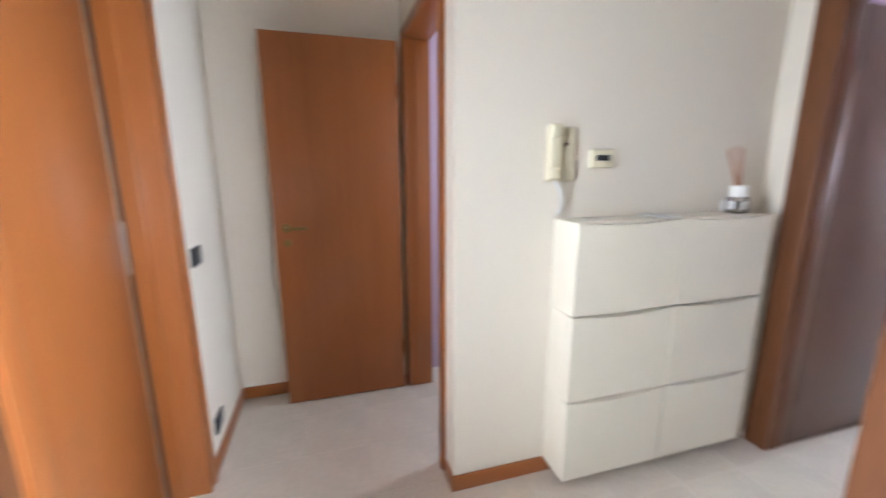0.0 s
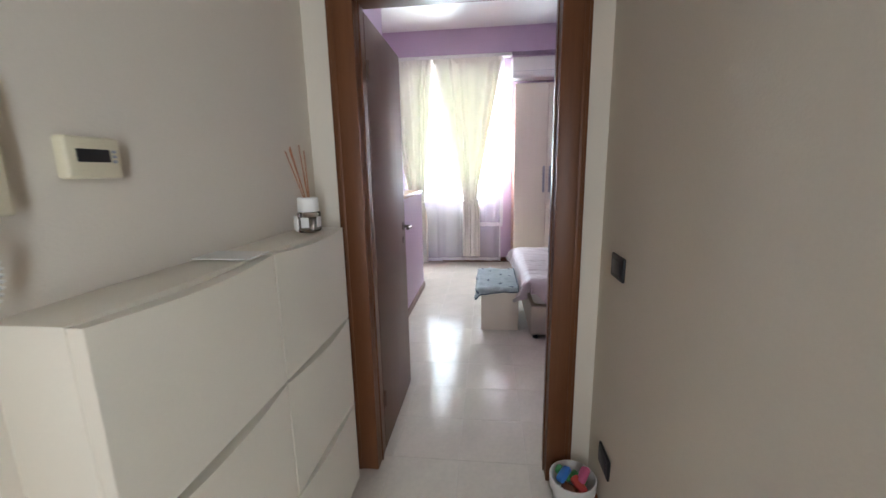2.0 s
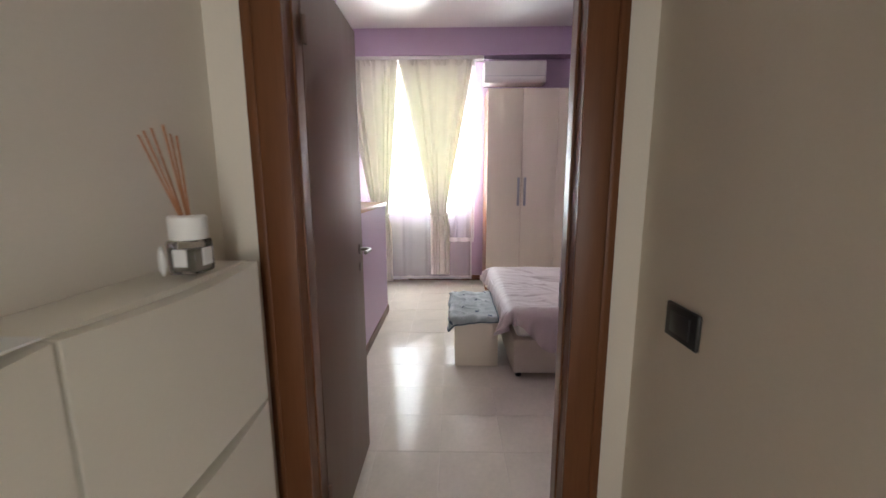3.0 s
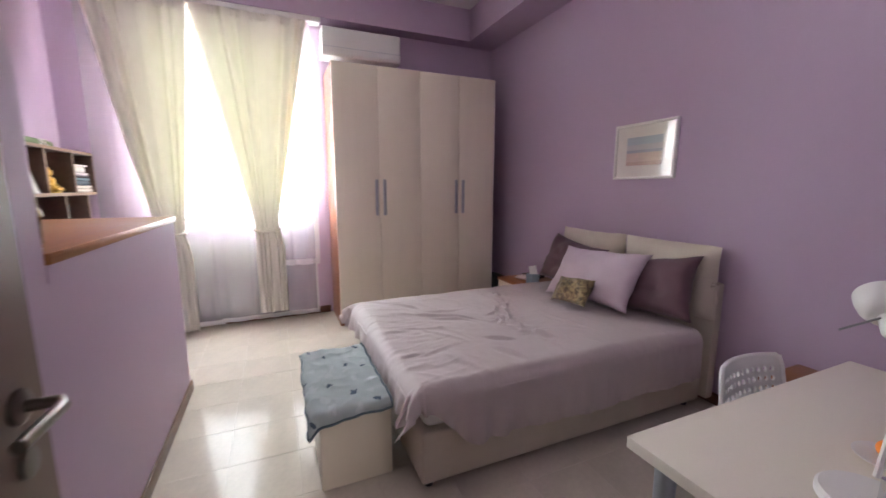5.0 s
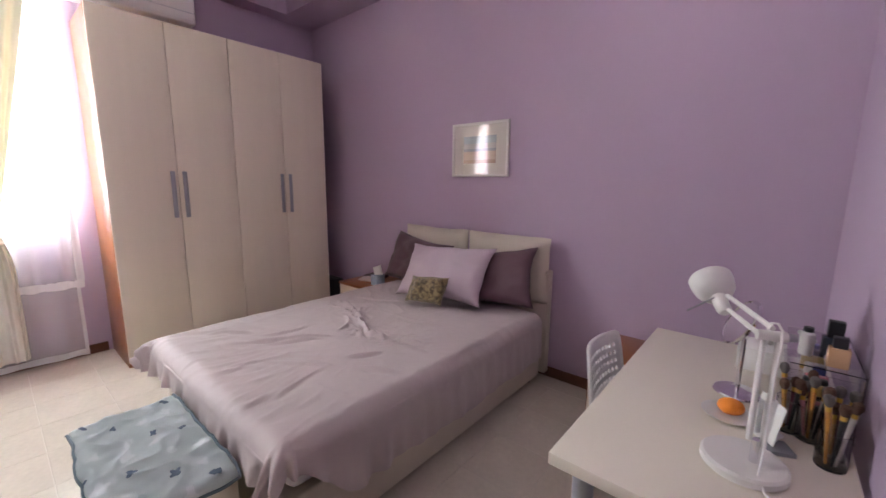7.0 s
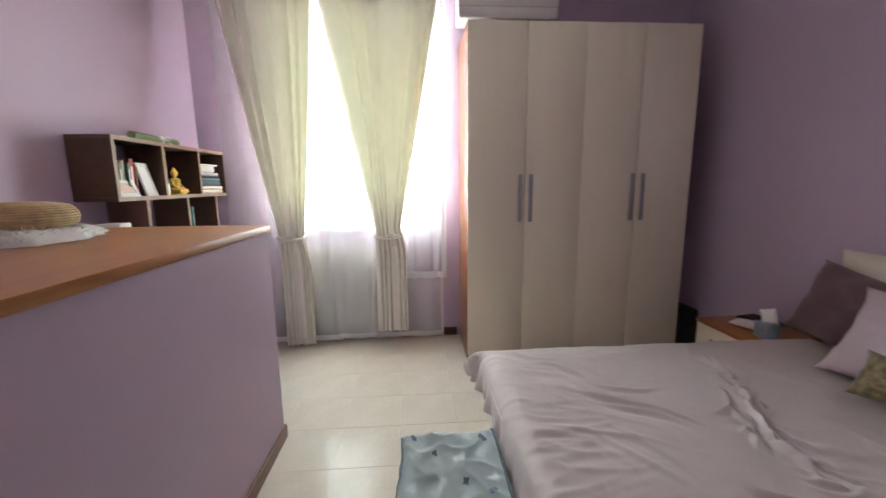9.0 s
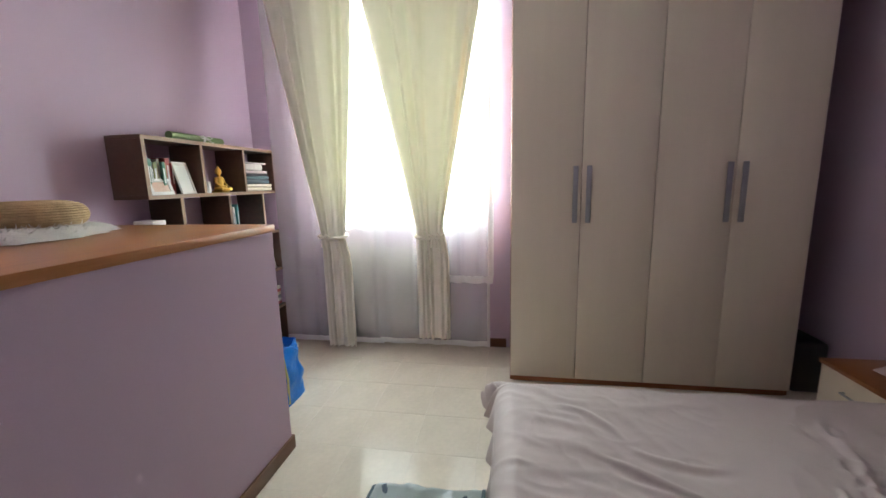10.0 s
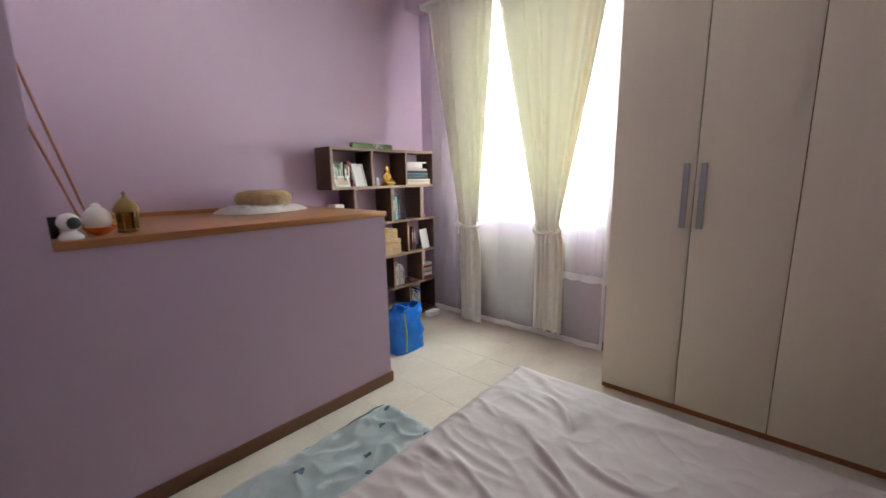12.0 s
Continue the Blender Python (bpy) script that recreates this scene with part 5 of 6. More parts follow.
for k in range(7):
    cn, c = (("black_pack", (0.02, 0.02, 0.02)), ("gold_pack", (0.55, 0.38, 0.12)), ("rose_pack", (0.55, 0.16, 0.2)))[k % 3]
    y = -0.96 + k * 0.05
    solo("cosmetic", B(2.25, 2.30, y, y + 0.034, DZ + 0.003, DZ + 0.003 + ra.uniform(0.03, 0.09), 0.004), hue(cn, c, 0.3), "small cosmetic item in the clear organiser", "cosmetic", "cosmetics in the organiser")

# cups of brushes
cup_spots = ((2.30, -0.56), (2.255, -0.52), (2.345, -0.58), (2.265, -0.45))
for ci, (cx, cy) in enumerate(cup_spots):
    solo("brush_cup", lathe(bmesh.new(), cx, cy, DZ, [(0.030, 0), (0.031, 0.003), (0.032, 0.095), (0.0295, 0.095), (0.0285, 0.006), (0.0, 0.005)], 24), M["acrylic"], "clear cup holding makeup brushes", "cup", "cups of brushes")
    for k in range(5):
        a = k * 1.256 + ci
        hb_ = Vector((cx + 0.010 * math.cos(a), cy + 0.010 * math.sin(a), DZ + 0.008))
        ln = ra.uniform(0.095, 0.145)
        tp = hb_ + Vector((0.014 * math.cos(a), 0.02 * math.sin(a), ln))
        cn, c = (("rose_handle", (0.62, 0.28, 0.30)), ("amber_handle", (0.60, 0.28, 0.06)), ("black_pack", (0.02, 0.02, 0.02)), ("pale_handle", (0.70, 0.66, 0.58)), ("plum_handle", (0.20, 0.05, 0.07)))[(k + ci) % 5]
        br = thing("makeup_brush", hb_, "makeup brush standing in a clear cup", "brush", "makeup brushes")
        d = (tp - hb_).normalized()
        part("handle", tube(bmesh.new(), [hb_, hb_ + d * ln * 0.7, tp], [0.003, 0.005, 0.006], 8), hue(cn, c, 0.3), br)
        part("ferrule", tube(bmesh.new(), [tp, tp + d * 0.012], 0.0065, 8), M["gold"], br)
        part("bristles", tube(bmesh.new(), [tp + d * 0.012, tp + d * 0.026, tp + d * 0.038, tp + d * 0.043], [0.0065, 0.012, 0.010, 0.003], 10), hue("grey_bristle" if k % 2 else "brown_bristle", (0.16, 0.14, 0.13) if k % 2 else (0.10, 0.05, 0.03), 0.9), br)
solo("compact_case", turn(B(2.335, 2.405, -0.47, -0.41, DZ, DZ + 0.012, 0.003), about((2.37, -0.44, DZ), 0, 0, 25)), hue("grey_compact", (0.30, 0.31, 0.34), 0.25), "grey palette lying by the brushes", "palette")
solo("compact_case", turn(B(2.36, 2.43, -0.535, -0.485, DZ, DZ + 0.010, 0.003), about((2.39, -0.51, DZ), 0, 0, -30)), hue("white_pack", (0.75, 0.73, 0.7), 0.3), "pale palette lying by the brushes", "palette")
solo("spray_bottle", lathe(bmesh.new(), 2.385, -0.47, DZ, [(0.018, 0), (0.02, 0.004), (0.02, 0.05), (0.012, 0.08), (0.009, 0.12), (0.003, 0.125)], 20), M["white_plastic"], "pale slim cosmetic bottle on the desk", "bottle")
# white cards and charger
solo("card", turn(B(2.40, 2.402, -0.52, -0.42, DZ, DZ + 0.12), about((2.40, -0.47, DZ), 0, -10, 30)), M["paper"], "white card standing behind the lamp", "card")
chg = thing("phone_charger", (2.255, -0.16, DZ), "small white charger block with a cable on the desk", "charger")
part("block", turn(B(2.23, 2.275, -0.20, -0.13, DZ, DZ + 0.07, 0.006, 3), about((2.25, -0.16, DZ), 0, 0, 15)), M["white_plastic"], chg)
part("plug", turn(B(2.30, 2.34, -0.19, -0.16, DZ, DZ + 0.022, 0.006, 3), about((2.32, -0.17, DZ), 0, 0, 40)), M["white_plastic"], chg)

# ======== ledge things ========
LZ = LEDGE_Z
# fur pelt
bm = bmesh.new()
rings_ = []
ctr = bm.verts.new((4.63, 2.14, LZ + 0.03))
for q in range(1, 9):
    ring = []
    for k in range(56):
        a = 6.283 * k / 56
        rr = q / 8
        wob = 1 + (0.10 * math.sin(3 * a + 1) + 0.05 * math.sin(11 * a) + 0.04 * math.sin(23 * a)) * rr
        x, y = 4.63 + 0.30 * rr * wob * math.cos(a), 2.14 + 0.20 * rr * wob * math.sin(a)
        z = LZ + 0.042 * (1 - rr ** 6) + 0.008 * noise.noise(Vector((x * 22, y * 22, 0))) * (1 - rr ** 6) + 0.003
        ring.append(bm.verts.new((x, y, z)))
    rings_.append(ring)
for k in range(56):
    bm.faces.new((ctr, rings_[0][k], rings_[0][(k + 1) % 56]))
for q in range(7):
    for k in range(56):
        bm.faces.new((rings_[q][k], rings_[q + 1][k], rings_[q + 1][(k + 1) % 56], rings_[q][(k + 1) % 56]))
fur = solo("fur_pelt", bm, M["fur"], "white fluffy fur pelt lying on the wooden ledge", "fur", smooth=180)
tuft = bmesh.new()
ra = random.Random(8)
for k in range(1500):
    a = ra.uniform(0, 6.283)
    rr = math.sqrt(ra.random())
    wob = 1 + (0.10 * math.sin(3 * a + 1) + 0.05 * math.sin(11 * a)) * rr
    x, y = 4.63 + 0.295 * rr * wob * math.cos(a), 2.14 + 0.197 * rr * wob * math.sin(a)
    z = LZ + 0.042 * (1 - rr ** 6)
    d = Vector((math.cos(a) * rr + ra.uniform(-0.5, 0.5), math.sin(a) * rr + ra.uniform(-0.5, 0.5), 0.5 * ra.random() * (1.2 - rr) + 0.05)).normalized()
    s = d.cross(Vector((0, 0, 1))).normalized() * 0.0035
    p = Vector((x, y, z))
    tuft.faces.new((tuft.verts.new(p - s), tuft.verts.new(p + s), tuft.verts.new(p + d * 0.032)))
part("hairs", tuft, M["fur"], fur, smooth=0)

# straw hat: coiled braid
HX, HY = 4.675, 2.205
hat = thing("straw_hat", (HX, HY, LZ + 0.034), "rounded woven straw hat resting on the fur", "hat")
profile = [(0.155, 0.012), (0.172, 0.03), (0.178, 0.052), (0.172, 0.075), (0.155, 0.093), (0.12, 0.103), (0.08, 0.106), (0.03, 0.106)]
part("crown", lathe(bmesh.new(), HX, HY, LZ + 0.034, [(0.15, 0.0)] + [(r - 0.004, h) for r, h in profile], 48), M["straw"], hat)
for ri in range(16):
    s = ri / 15 * (len(profile) - 1)
    i0 = min(int(s), len(profile) - 2)
    t = s - i0
    r, h = lerp(profile[i0][0], profile[i0 + 1][0], t), lerp(profile[i0][1], profile[i0 + 1][1], t)
    part("braid", tube(bmesh.new(), [((r + 0.003 * (k % 2)) * math.cos(6.283 * k / 60) + HX, (r + 0.003 * (k % 2)) * math.sin(6.283 * k / 60) + HY, LZ + 0.034 + h) for k in range(60)], 0.0055, 6, close=True), M["straw"], hat)

# brass lantern
ln_ = thing("lantern", (3.80, 1.56, LZ), "small oriental lantern of brass and amber glass", "lantern")
cx, cy = 3.80, 1.56
part("base", lathe(bmesh.new(), cx, cy, LZ, [(0.036, 0), (0.040, 0.003), (0.040, 0.010), (0.034, 0.014)], 6), M["brass"], ln_)
part("glass", lathe(bmesh.new(), cx, cy, LZ + 0.014, [(0.033, 0), (0.036, 0.04), (0.036, 0.075)], 6), M["amber_glass"], ln_)
for k in range(6):
    a = 6.283 * k / 6
    part("bar", tube(bmesh.new(), [(cx + 0.035 * math.cos(a), cy + 0.035 * math.sin(a), LZ + 0.012), (cx + 0.038 * math.cos(a), cy + 0.038 * math.sin(a), LZ + 0.09)], 0.0025, 6), M["brass"], ln_)
part("roof", lathe(bmesh.new(), cx, cy, LZ + 0.088, [(0.046, 0), (0.047, 0.006), (0.043, 0.022), (0.030, 0.042), (0.014, 0.056), (0.008, 0.062), (0.006, 0.072), (0.009, 0.078), (0.002, 0.088)], 12), M["brass"], ln_)

# orange glass dish with white ceramic head-shaped ornament
solo("glass_dish", lathe(bmesh.new(), 3.705, 1.55, LZ, [(0.02, 0), (0.024, 0.004), (0.05, 0.022), (0.056, 0.034), (0.052, 0.034), (0.046, 0.024), (0.02, 0.008)], 28), M["orange_glass"], "shallow orange glass dish on the ledge", "dish")
solo("ornament", lathe(bmesh.new(), 3.703, 1.565, LZ + 0.012, [(0.026, 0), (0.036, 0.012), (0.046, 0.035), (0.048, 0.055), (0.042, 0.078), (0.030, 0.094), (0.018, 0.102), (0.016, 0.110), (0.006, 0.118)], 28), M["white_plastic"], "white ceramic rounded ornament in the orange dish", "ornament")

# small indoor camera
cam_t = thing("security_camera", (3.61, 1.485, LZ), "small white indoor camera with a black face", "camera")
part("base", lathe(bmesh.new(), 3.61, 1.485, LZ, [(0.036, 0), (0.038, 0.004), (0.036, 0.014), (0.024, 0.026), (0.018, 0.034)], 28), M["white_plastic"], cam_t)
bm = bmesh.new()
bmesh.ops.create_uvsphere(bm, u_segments=28, v_segments=18, radius=0.036)
bmesh.ops.translate(bm, verts=bm.verts, vec=(3.61, 1.485, LZ + 0.064))
part("head", bm, M["white_plastic"], cam_t, smooth=180)
fd = (Vector((4.3, -0.1, 1.15)) - Vector((3.61, 1.485, LZ + 0.064))).normalized()
fm = Matrix.Translation(Vector((3.61, 1.485, LZ + 0.064)) + fd * 0.0285) @ fd.to_track_quat("Z", "Y").to_matrix().to_4x4()
part("face", turn(lathe(bmesh.new(), 0, 0, 0, [(0.023, 0), (0.021, 0.006), (0.012, 0.0085)], 24), fm), M["black_plastic"], cam_t, "glossy black face")
solo("adapter", B(3.556, 3.585, 1.55, 1.585, LZ, LZ + 0.085, 0.004), M["black_plastic"], "black plug adapter on the ledge", "adapter")
# two thin sticks leaning on the partition
for k, (a, b) in enumerate((((3.70, 1.66, LZ), (3.556, 1.70, 1.90)), ((3.675, 1.63, LZ), (3.556, 1.66, 1.66)))):
    solo("bamboo_stick", tube(bmesh.new(), [a, [(p + q) / 2 for p, q in zip(a, b)], b], 0.0055, 8), hue("brown_cane", (0.34, 0.15, 0.09), 0.6), "thin brown cane leaning against the lilac wall", "stick", "leaning canes")

# ======== bookshelf ========
SX0, SX1, SY0, SY1 = 5.24, 6.45, 2.225, 2.45
LEV = [0.03, 0.365, 0.69, 1.015, 1.345, 1.67]
shelf = thing("bookshelf", ((SX0 + SX1) / 2, (SY0 + SY1) / 2, 0), "open dark brown bookshelf with staggered compartments", "bookshelf")
TH = 0.022
UP = {0: [5.24, 5.65, 6.055, 6.428], 1: [5.45, 5.86, 6.243], 2: [5.24, 5.65, 6.055, 6.428], 3: [5.45, 5.86, 6.243], 4: [5.24, 5.65, 6.055, 6.428]}
M["shelf_edge"] = material("shelf_edge_band", (0.30, 0.20, 0.13), 0.5, scale=5, fine=60, bump=0.02)
for k, z in enumerate(LEV):
    b_ = part("board", B(SX0, SX1, SY0, SY1, z - TH, z, 0.001), M["dark_wood"], shelf)
    part("edge_band", B(SX0, SX1, SY0 - 0.0015, SY0, z - TH, z), M["shelf_edge"], b_)
for r in range(5):
    for x in UP[r]:
        u_ = part("upright", B(x, x + TH, SY0, SY1, LEV[r], LEV[r + 1] - TH, 0.001), M["dark_wood"], shelf)
        part("edge_band", B(x, x + TH, SY0 - 0.0015, SY0, LEV[r], LEV[r + 1] - TH), M["shelf_edge"], u_)
part("plinth", B(SX0 + 0.02, SX1 - 0.02, SY0 + 0.02, SY1 - 0.02, 0, LEV[0] - TH), M["dark_wood"], shelf)

ra = random.Random(77)
COVER = [("green_cover", (0.05, 0.16, 0.10)), ("teal_cover", (0.10, 0.32, 0.33)), ("white_cover", (0.72, 0.70, 0.66)), ("red_cover", (0.35, 0.04, 0.04)), ("black_cover", (0.03, 0.03, 0.035)), ("olive_cover", (0.25, 0.27, 0.10)), ("cream_cover", (0.62, 0.55, 0.42)), ("grey_cover", (0.25, 0.25, 0.27)), ("blue_cover", (0.08, 0.13, 0.30))]


def book(x, y, z, t, h, d, cover, lean=0.0, flat=False):
    """Upright book with its spine to the room, or lying flat."""
    e = thing("book", (x + t / 2, y + d / 2, z), ("book lying flat in a stack on the shelf" if flat else "upright book standing in a row on the shelf"), "book", "books on the bookshelf")
    cm = hue(cover[0], cover[1], 0.5)
    if flat:
        c_ = box(bmesh.new(), x, x + h, y, y + d, z, z + 0.003)
        box(c_, x, x + h, y, y + d, z + t - 0.003, z + t)
        box(c_, x, x + h, y, y + 0.003, z + 0.003, z + t - 0.003)
        part("cover", c_, cm, e)
        part("pages", B(x + 0.004, x + h - 0.004, y + 0.003, y + d - 0.004, z + 0.003, z + t - 0.003), M["paper"], e)
        return e
    c_ = box(bmesh.new(), x, x + 0.002, y, y + d, z, z + h)
    box(c_, x + t - 0.002, x + t, y, y + d, z, z + h)
    box(c_, x + 0.002, x + t - 0.002, y, y + 0.002, z, z + h)
    part("cover", c_, cm, e)
    part("pages", B(x + 0.002, x + t - 0.002, y + 0.002, y + d - 0.004, z + 0.003, z + h - 0.003), M["paper"], e)
    part("title", B(x + t * 0.3, x + t * 0.7, y - 0.0008, y, z + h * 0.35, z + h * 0.8), M["paper"] if cover[0] != "white_cover" else hue("grey_cover", (0.25, 0.25, 0.27)), e)
    e.rotation_euler = (0, radians(lean), 0)
    return e


def row_of_books(x, x1, z, lo, hi, covers):
    k = 0
    while True:
        t = ra.uniform(0.014, 0.030)
        if x + t > x1:
            break
        book(x, SY0 + ra.uniform(0.035, 0.06), z, t, ra.uniform(lo, hi), ra.uniform(0.12, 0.15), COVER[covers[k % len(covers)]])
        x += t + 0.001
        k += 1


row_of_books(5.275, 5.50, LEV[4], 0.18, 0.225, [2, 0, 0, 4, 5, 6, 0, 5, 3, 3])
row_of_books(5.89, 6.02, LEV[3], 0.17, 0.24, [1, 2, 1, 2, 1])
row_of_books(5.89, 6.05, LEV[1], 0.17, 0.23, [3, 2, 6, 2, 2, 4])
row_of_books(6.085, 6.28, LEV[0], 0.18, 0.25, [7, 2, 8, 2, 4, 2])
row_of_books(5.48, 5.60, LEV[1], 0.18, 0.23, [3, 4, 2])
for k in range(6):
    book(6.275, SY0 + 0.03, LEV[1] + 0.001 + k * 0.027, 0.025, 0.145, 0.16, COVER[(3, 2, 7, 6, 3, 2)[k]], flat=True)


def photo_frame(x, z, w, h, lean, mat_, inner, label, y=SY0 + 0.015, rz=0):
    e = thing("photo_frame", (x, y, z), label, "photo frame")
    f_ = bmesh.new()
    for a, b, c, d in ((-w / 2, w / 2, 0, 0.02), (-w / 2, w / 2, h - 0.02, h), (-w / 2, -w / 2 + 0.02, 0.02, h - 0.02), (w / 2 - 0.02, w / 2, 0.02, h - 0.02)):
        box(f_, x + a, x + b, y, y + 0.012, z + c, z + d, 0.002)
    part("frame", f_, mat_, e)
    part("photo", B(x - w / 2 + 0.02, x + w / 2 - 0.02, y + 0.004, y + 0.008, z + 0.02, z + h - 0.02), inner, e)
    e.rotation_euler = (radians(-lean), 0, radians(rz))
    return e


photo_frame(5.55, LEV[4] + 0.001, 0.145, 0.20, 14, M["white_lacquer"], M["paper"], "white photo frame leaning on the books", rz=12)
photo_frame(5.36, LEV[4] + 0.001, 0.14, 0.10, 22, M["paper"], hue("sunset_card", (0.62, 0.30, 0.22), 0.4, color2=(0.70, 0.62, 0.50)), "small postcard of a sunset leaning on the books", rz=-6)
photo_frame(6.33, LEV[2] + 0.001, 0.13, 0.20, 12, M["white_lacquer"], M["paper"], "white framed card leaning on a dark book", rz=10)
book(6.17, SY0 + 0.06, LEV[2], 0.02, 0.22, 0.15, ("maroon_cover", (0.12, 0.04, 0.04)))
book(6.20, SY0 + 0.06, LEV[2], 0.018, 0.23, 0.15, ("maroon_cover", (0.12, 0.04, 0.04)))
book(6.09, SY0 + 0.04, LEV[2], 0.015, 0.17, 0.12, COVER[6])
# small pieces
solo("jar", lathe(bmesh.new(), 5.745, SY0 + 0.06, LEV[4], [(0.022, 0), (0.024, 0.004), (0.024, 0.07), (0.022, 0.075)], 20), M["white_plastic"], "small white jar on the bookshelf", "jar")
solo("figurine", lathe(bmesh.new(), 5.72, SY0 + 0.13, LEV[4], [(0.03, 0), (0.034, 0.02), (0.026, 0.07), (0.030, 0.10), (0.022, 0.14), (0.012, 0.165)], 16), hue("mottled_ceramic", (0.45, 0.30, 0.24), 0.4, color2=(0.1, 0.08, 0.09)), "small mottled ceramic figurine on the bookshelf", "figurine")
solo("candle_glass", lathe(bmesh.new(), 6.10, SY0 + 0.07, LEV[3], [(0.028, 0), (0.03, 0.004), (0.03, 0.06), (0.027, 0.06), (0.026, 0.01)], 20), M["acrylic"], "small glass candle holder on the bookshelf", "candle holder")
solo("candle_glass", lathe(bmesh.new(), 6.17, SY0 + 0.10, LEV[3], [(0.022, 0), (0.024, 0.004), (0.024, 0.05), (0.021, 0.05), (0.02, 0.01)], 20), M["acrylic"], "small glass candle holder on the bookshelf", "candle holder")
solo("trinket", lathe(bmesh.new(), 6.34, SY0 + 0.06, LEV[3], [(0.018, 0), (0.022, 0.012), (0.014, 0.03), (0.006, 0.036)], 16), hue("red_white_ceramic", (0.62, 0.30, 0.26), 0.35, color2=(0.75, 0.7, 0.66)), "tiny red and white trinket on the bookshelf", "trinket")
solo("trinket", lathe(bmesh.new(), 6.29, SY0 + 0.05, LEV[3], [(0.016, 0), (0.02, 0.01), (0.012, 0.026), (0.004, 0.03)], 16), M["white_plastic"], "tiny red and white trinket on the bookshelf", "trinket")
solo("jar", lathe(bmesh.new(), 6.13, SY0 + 0.06, LEV[1], [(0.028, 0), (0.032, 0.006), (0.032, 0.04), (0.02, 0.05)], 20), M["acrylic"], "small glass jar on the bookshelf", "jar")

# seated gilt statue, one plain mesh
st = bmesh.new()
sx, sy, sz = 5.895, SY0 + 0.085, LEV[4]
lathe(st, sx, sy, sz, [(0.058, 0), (0.062, 0.006), (0.058, 0.014)], 24)
for d in (-1, 1):
    tube(st, [(sx + d * 0.012, sy - 0.01, sz + 0.03), (sx + d * 0.052, sy - 0.02, sz + 0.028), (sx + d * 0.045, sy - 0.045, sz + 0.024), (sx - d * 0.015, sy - 0.05, sz + 0.022)], [0.022, 0.019, 0.016, 0.010], 12)
    tube(st, [(sx + d * 0.030, sy, sz + 0.098), (sx + d * 0.042, sy - 0.006, sz + 0.068), (sx + d * 0.034, sy - 0.03, sz + 0.046), (sx, sy - 0.042, sz + 0.040)], [0.012, 0.010, 0.009, 0.007], 10)
lathe(st, sx, sy, sz + 0.014, [(0.042, 0), (0.034, 0.02), (0.027, 0.045), (0.034, 0.078), (0.028, 0.092), (0.012, 0.098), (0.011, 0.108), (0.019, 0.116), (0.022, 0.130), (0.019, 0.146), (0.010, 0.154), (0.009, 0.162), (0.003, 0.170)], 24)
solo("statue", st, M["gold"], "small gilt seated meditating statue on the bookshelf", "statue")

# folded textiles
zz = LEV[4] + 0.001
for k, (nm, c, t) in enumerate((("folded_floral", (0.66, 0.60, 0.50), 0.028), ("folded_floral", (0.66, 0.60, 0.50), 0.026), ("folded_slate", (0.10, 0.13, 0.15), 0.034), ("folded_teal", (0.13, 0.19, 0.20), 0.026), ("folded_dark", (0.05, 0.05, 0.06), 0.018), ("folded_pink", (0.60, 0.50, 0.50), 0.022), ("folded_white", (0.70, 0.66, 0.62), 0.05), ("folded_white", (0.70, 0.66, 0.62), 0.012))):
    w_ = (0.33, 0.33, 0.30, 0.30, 0.29, 0.28, 0.22, 0.27)[k]
    bm = B(6.085, 6.085 + w_, SY0 + 0.012, SY0 + 0.19, zz, zz + t, min(t * 0.45, 0.012), 3)
    solo("folded_cloth", bm, hue(nm, c, 0.85), "folded cloth in a neat stack on the bookshelf", "cloth", "folded cloths")
    zz += t + 0.0005

# rolled mat with ribbon
roll = thing("rolled_mat", (5.72, SY0 + 0.07, LEV[5]), "rolled green paper tied with a white ribbon", "roll")
rb = bmesh.new()
pts_ = []
tube(rb, [(5.49, SY0 + 0.06, LEV[5] + 0.024), (5.95, SY0 + 0.08, LEV[5] + 0.024)], 0.024, 18)
part("roll", rb, hue("sage_green_paper", (0.17, 0.24, 0.10), 0.6), roll)
part("ribbon", tube(bmesh.new(), [(5.755, SY0 + 0.0715, LEV[5] + 0.024), (5.77, SY0 + 0.0723, LEV[5] + 0.024)], 0.0252, 18), M["paper"], roll)
bw = bmesh.new()
for s in (-1, 1):
    tube(bw, [(5.762, SY0 + 0.05, LEV[5] + 0.036), (5.762 + s * 0.03, SY0 + 0.036, LEV[5] + 0.046), (5.762 + s * 0.055, SY0 + 0.034, LEV[5] + 0.034), (5.762 + s * 0.03, SY0 + 0.04, LEV[5] + 0.026), (5.762, SY0 + 0.05, LEV[5] + 0.036)], 0.003, 6)
    tube(bw, [(5.762, SY0 + 0.048, LEV[5] + 0.034), (5.762 + s * 0.025, SY0 + 0.03, LEV[5] + 0.012), (5.762 + s * 0.045, SY0 + 0.02, LEV[5] + 0.004)], 0.003, 6)
part("bow", bw, M["paper"], roll)


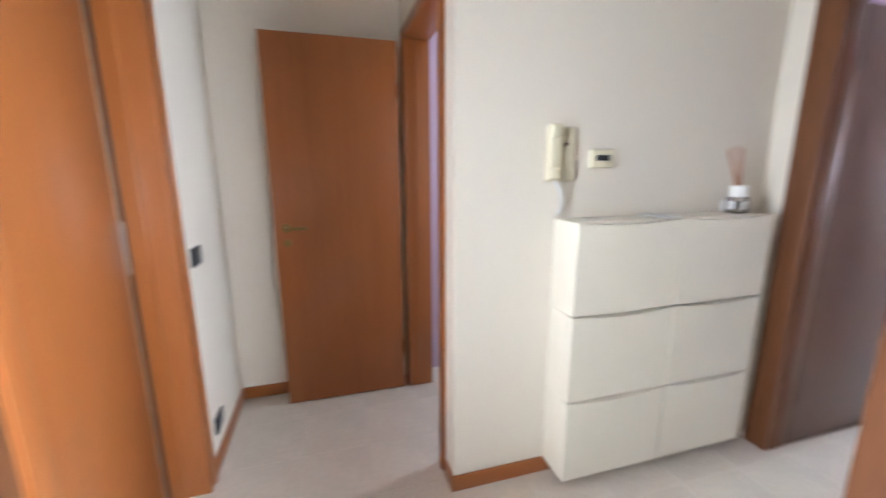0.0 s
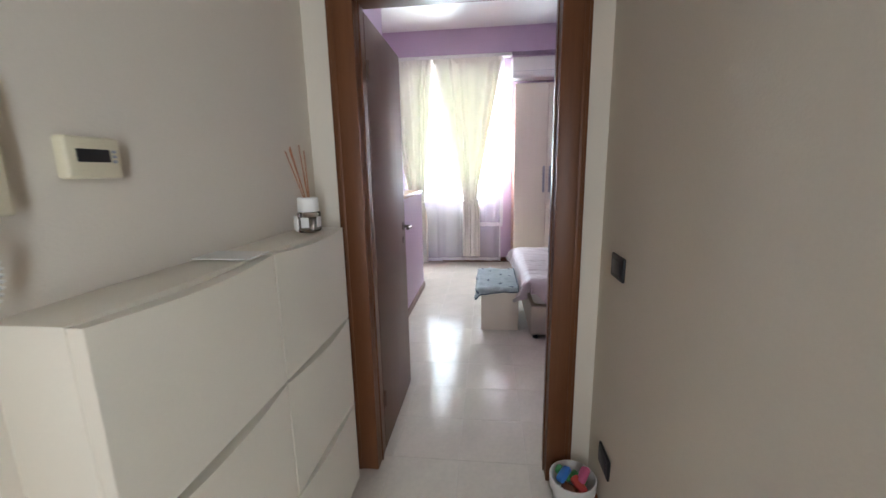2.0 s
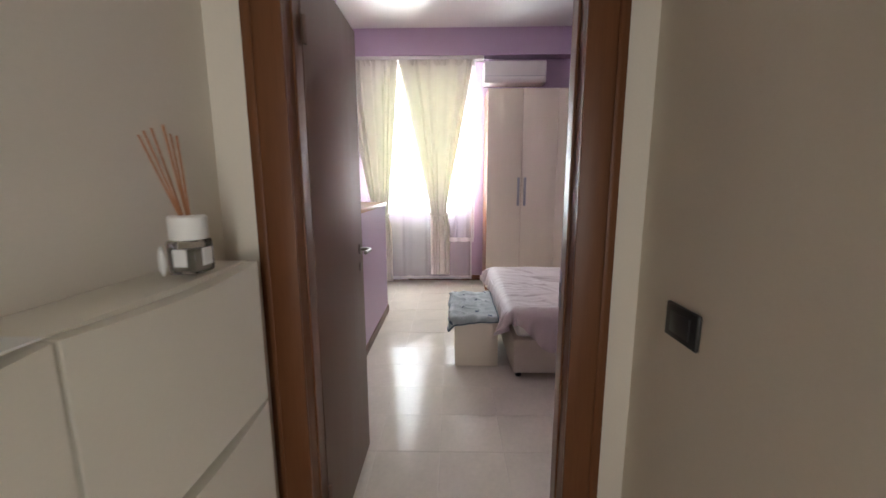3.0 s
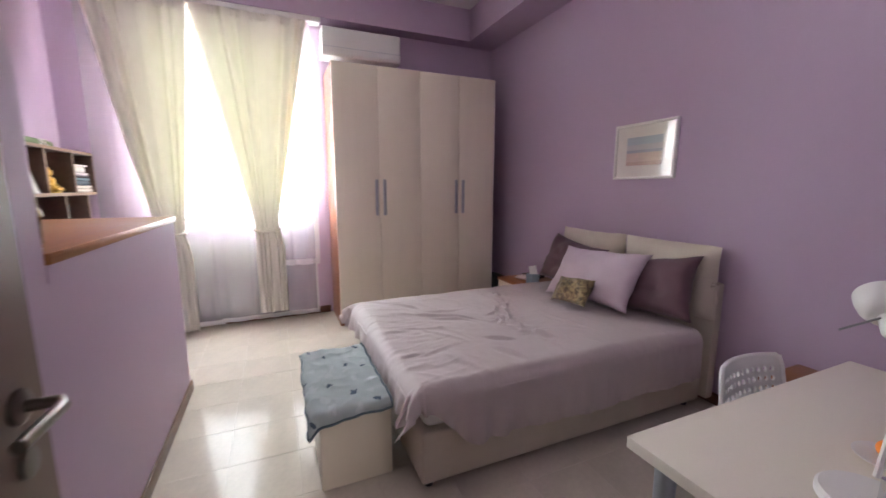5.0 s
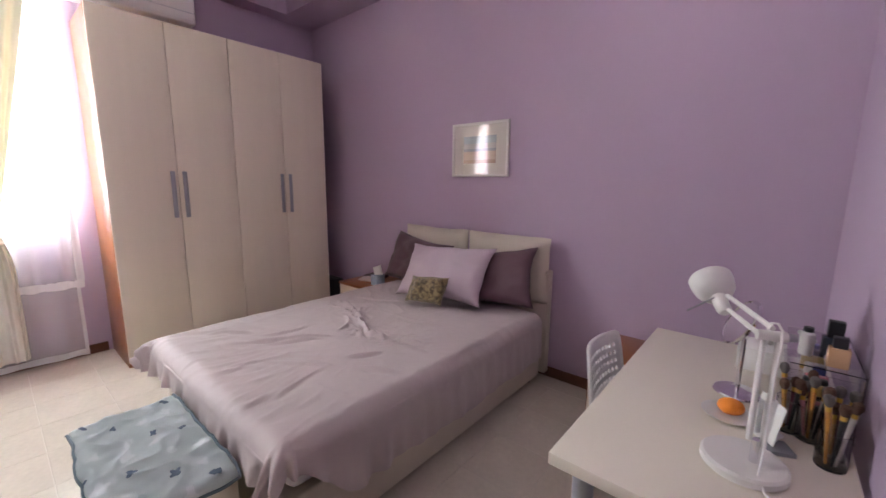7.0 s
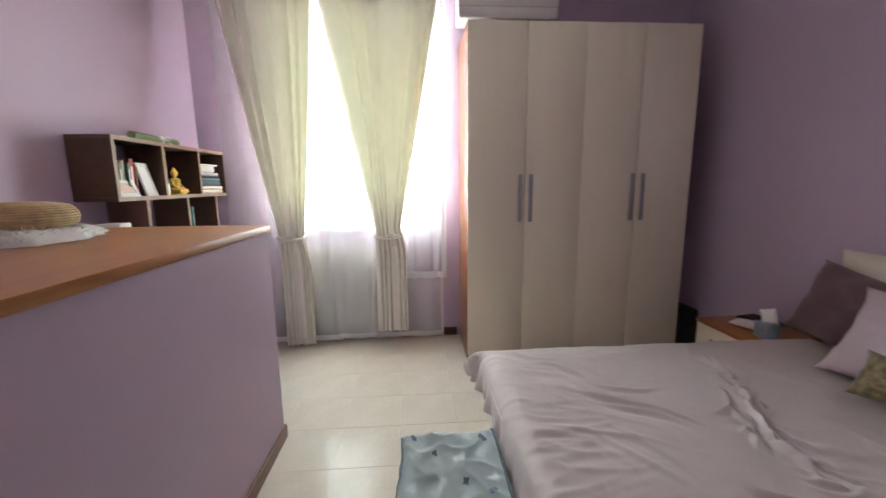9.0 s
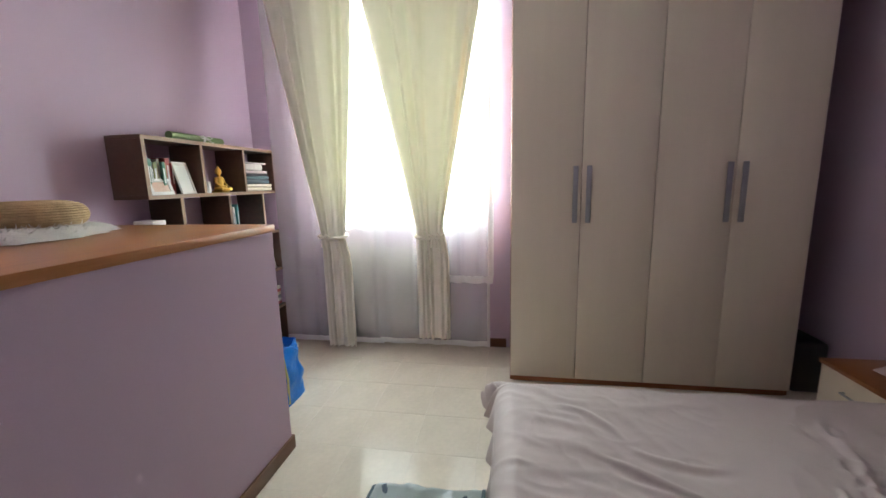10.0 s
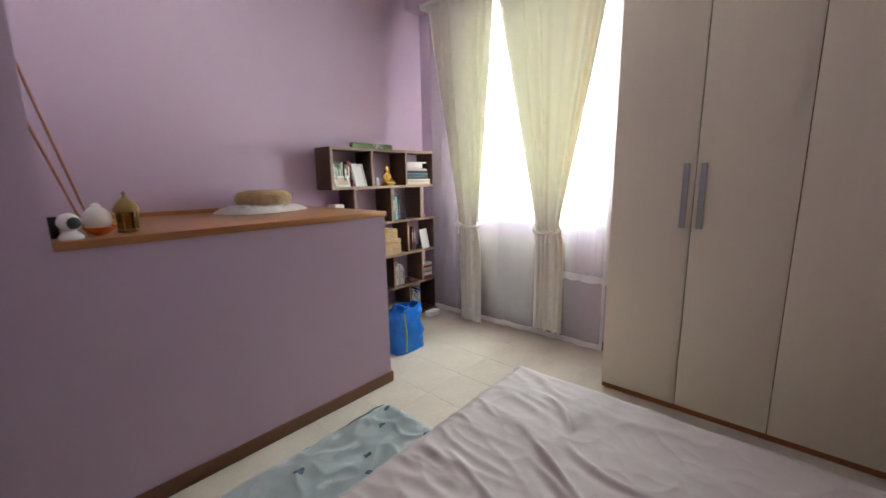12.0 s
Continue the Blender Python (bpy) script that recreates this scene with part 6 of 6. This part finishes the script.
# woven baskets
def basket(x0, x1, z, h, label="woven straw basket with a lid on the bookshelf"):
    e = thing("basket", ((x0 + x1) / 2, SY0 + 0.11, z), label, "basket", "straw baskets")
    y0, y1 = SY0 + 0.012, SY0 + 0.20
    bm = B(x0 + 0.004, x1 - 0.004, y0 + 0.004, y1 - 0.004, z, z + h * 0.68)
    n = max(3, int(h * 0.68 / 0.012))
    for k in range(n):
        zc = z + 0.006 + k * 0.012
        ring = [(lerp(x0, x1, i / 14), y0 + (0.0025 if (i + k) % 2 else 0), zc) for i in range(15)] + [(x1 - (0.0025 if (i + k) % 2 else 0), lerp(y0, y1, i / 8), zc) for i in range(1, 8)] + [(lerp(x1, x0, i / 14), y1, zc) for i in range(15)] + [(x0 + (0.0025 if (i + k) % 2 else 0), lerp(y1, y0, i / 8), zc) for i in range(1, 8)]
        tube(bm, ring, 0.0062, 5, close=True)
    part("body", bm, M["straw"], e)
    lid = B(x0 - 0.003, x1 + 0.003, y0 - 0.004, y1 + 0.004, z + h * 0.70, z + h, 0.008, 2)
    part("lid", lid, M["straw"], e)


basket(5.69, 5.97, LEV[2], 0.15)
basket(5.70, 5.93, LEV[2] + 0.151, 0.095)
basket(5.69, 6.02, LEV[0], 0.13)
# low white box seen past the ledge
solo("box", B(5.29, 5.38, SY0 + 0.05, SY0 + 0.18, LEV[3], LEV[3] + 0.185, 0.004), M["paper"], "plain white box on the bookshelf", "box")
solo("paper", B(6.20, 6.34, 2.08, 2.16, 0.0, 0.05, 0.006), M["paper"], "white paper packet on the floor by the shelf", "packet")


# blue carrier bag
def bag():
    e = thing("shopping_bag", (5.55, 1.76, 0), "crumpled bright blue woven plastic carrier bag on the floor", "bag")
    bm = bmesh.new()
    n, m = 64, 22
    g = []
    for j in range(m + 1):
        v = j / m
        row = []
        for i in range(n):
            a = 6.283 * i / n
            cx_, sx_ = math.cos(a), math.sin(a)
            ex = 0.55
            px = 0.165 * math.copysign(abs(cx_) ** ex, cx_) * (1 - 0.08 * v)
            py = (0.11 - 0.055 * v ** 1.5) * math.copysign(abs(sx_) ** ex, sx_)
            p = Vector((px, py, 0.36 * v))
            cr = 0.026 * noise.noise(p * 9) + 0.014 * (1 - abs(noise.noise(p * 17 + Vector((3, 1, 2))))) ** 2
            row.append(bm.verts.new((5.55 + px + cr * cx_ * (0.3 + v), 1.76 + py + cr * (0.3 + v) * math.copysign(1, sx_), max(0.0, 0.36 * v + (0.025 * noise.noise(Vector((a * 1.2, 0, 5))) if j == m else 0)))))
        g.append(row)
    for j in range(m):
        for i in range(n):
            bm.faces.new((g[j][i], g[j][(i + 1) % n], g[j + 1][(i + 1) % n], g[j + 1][i]))
    bm.faces.new(list(reversed(g[0])))
    part("body", bm, M["blue_bag"], e, smooth=60)
    strap = bmesh.new()
    for k in range(2):
        y = 1.76 - 0.062 if k == 0 else 1.76 + 0.062
        tube(strap, [(5.47, y, 0.335), (5.48, y - 0.02, 0.385), (5.55, y - 0.05, 0.36), (5.60, y - 0.05, 0.32), (5.65, y - 0.01, 0.335)], 0.008, 6)
    part("handle", strap, M["blue_bag"], e)
    band = bmesh.new()
    tube(band, [(5.46, 1.648, 0.02), (5.47, 1.65, 0.18), (5.475, 1.675, 0.33)], 0.008, 6)
    part("trim", band, hue("yellow_tape", (0.55, 0.50, 0.20), 0.5), e, "worn yellow strap")
    return e


bag()
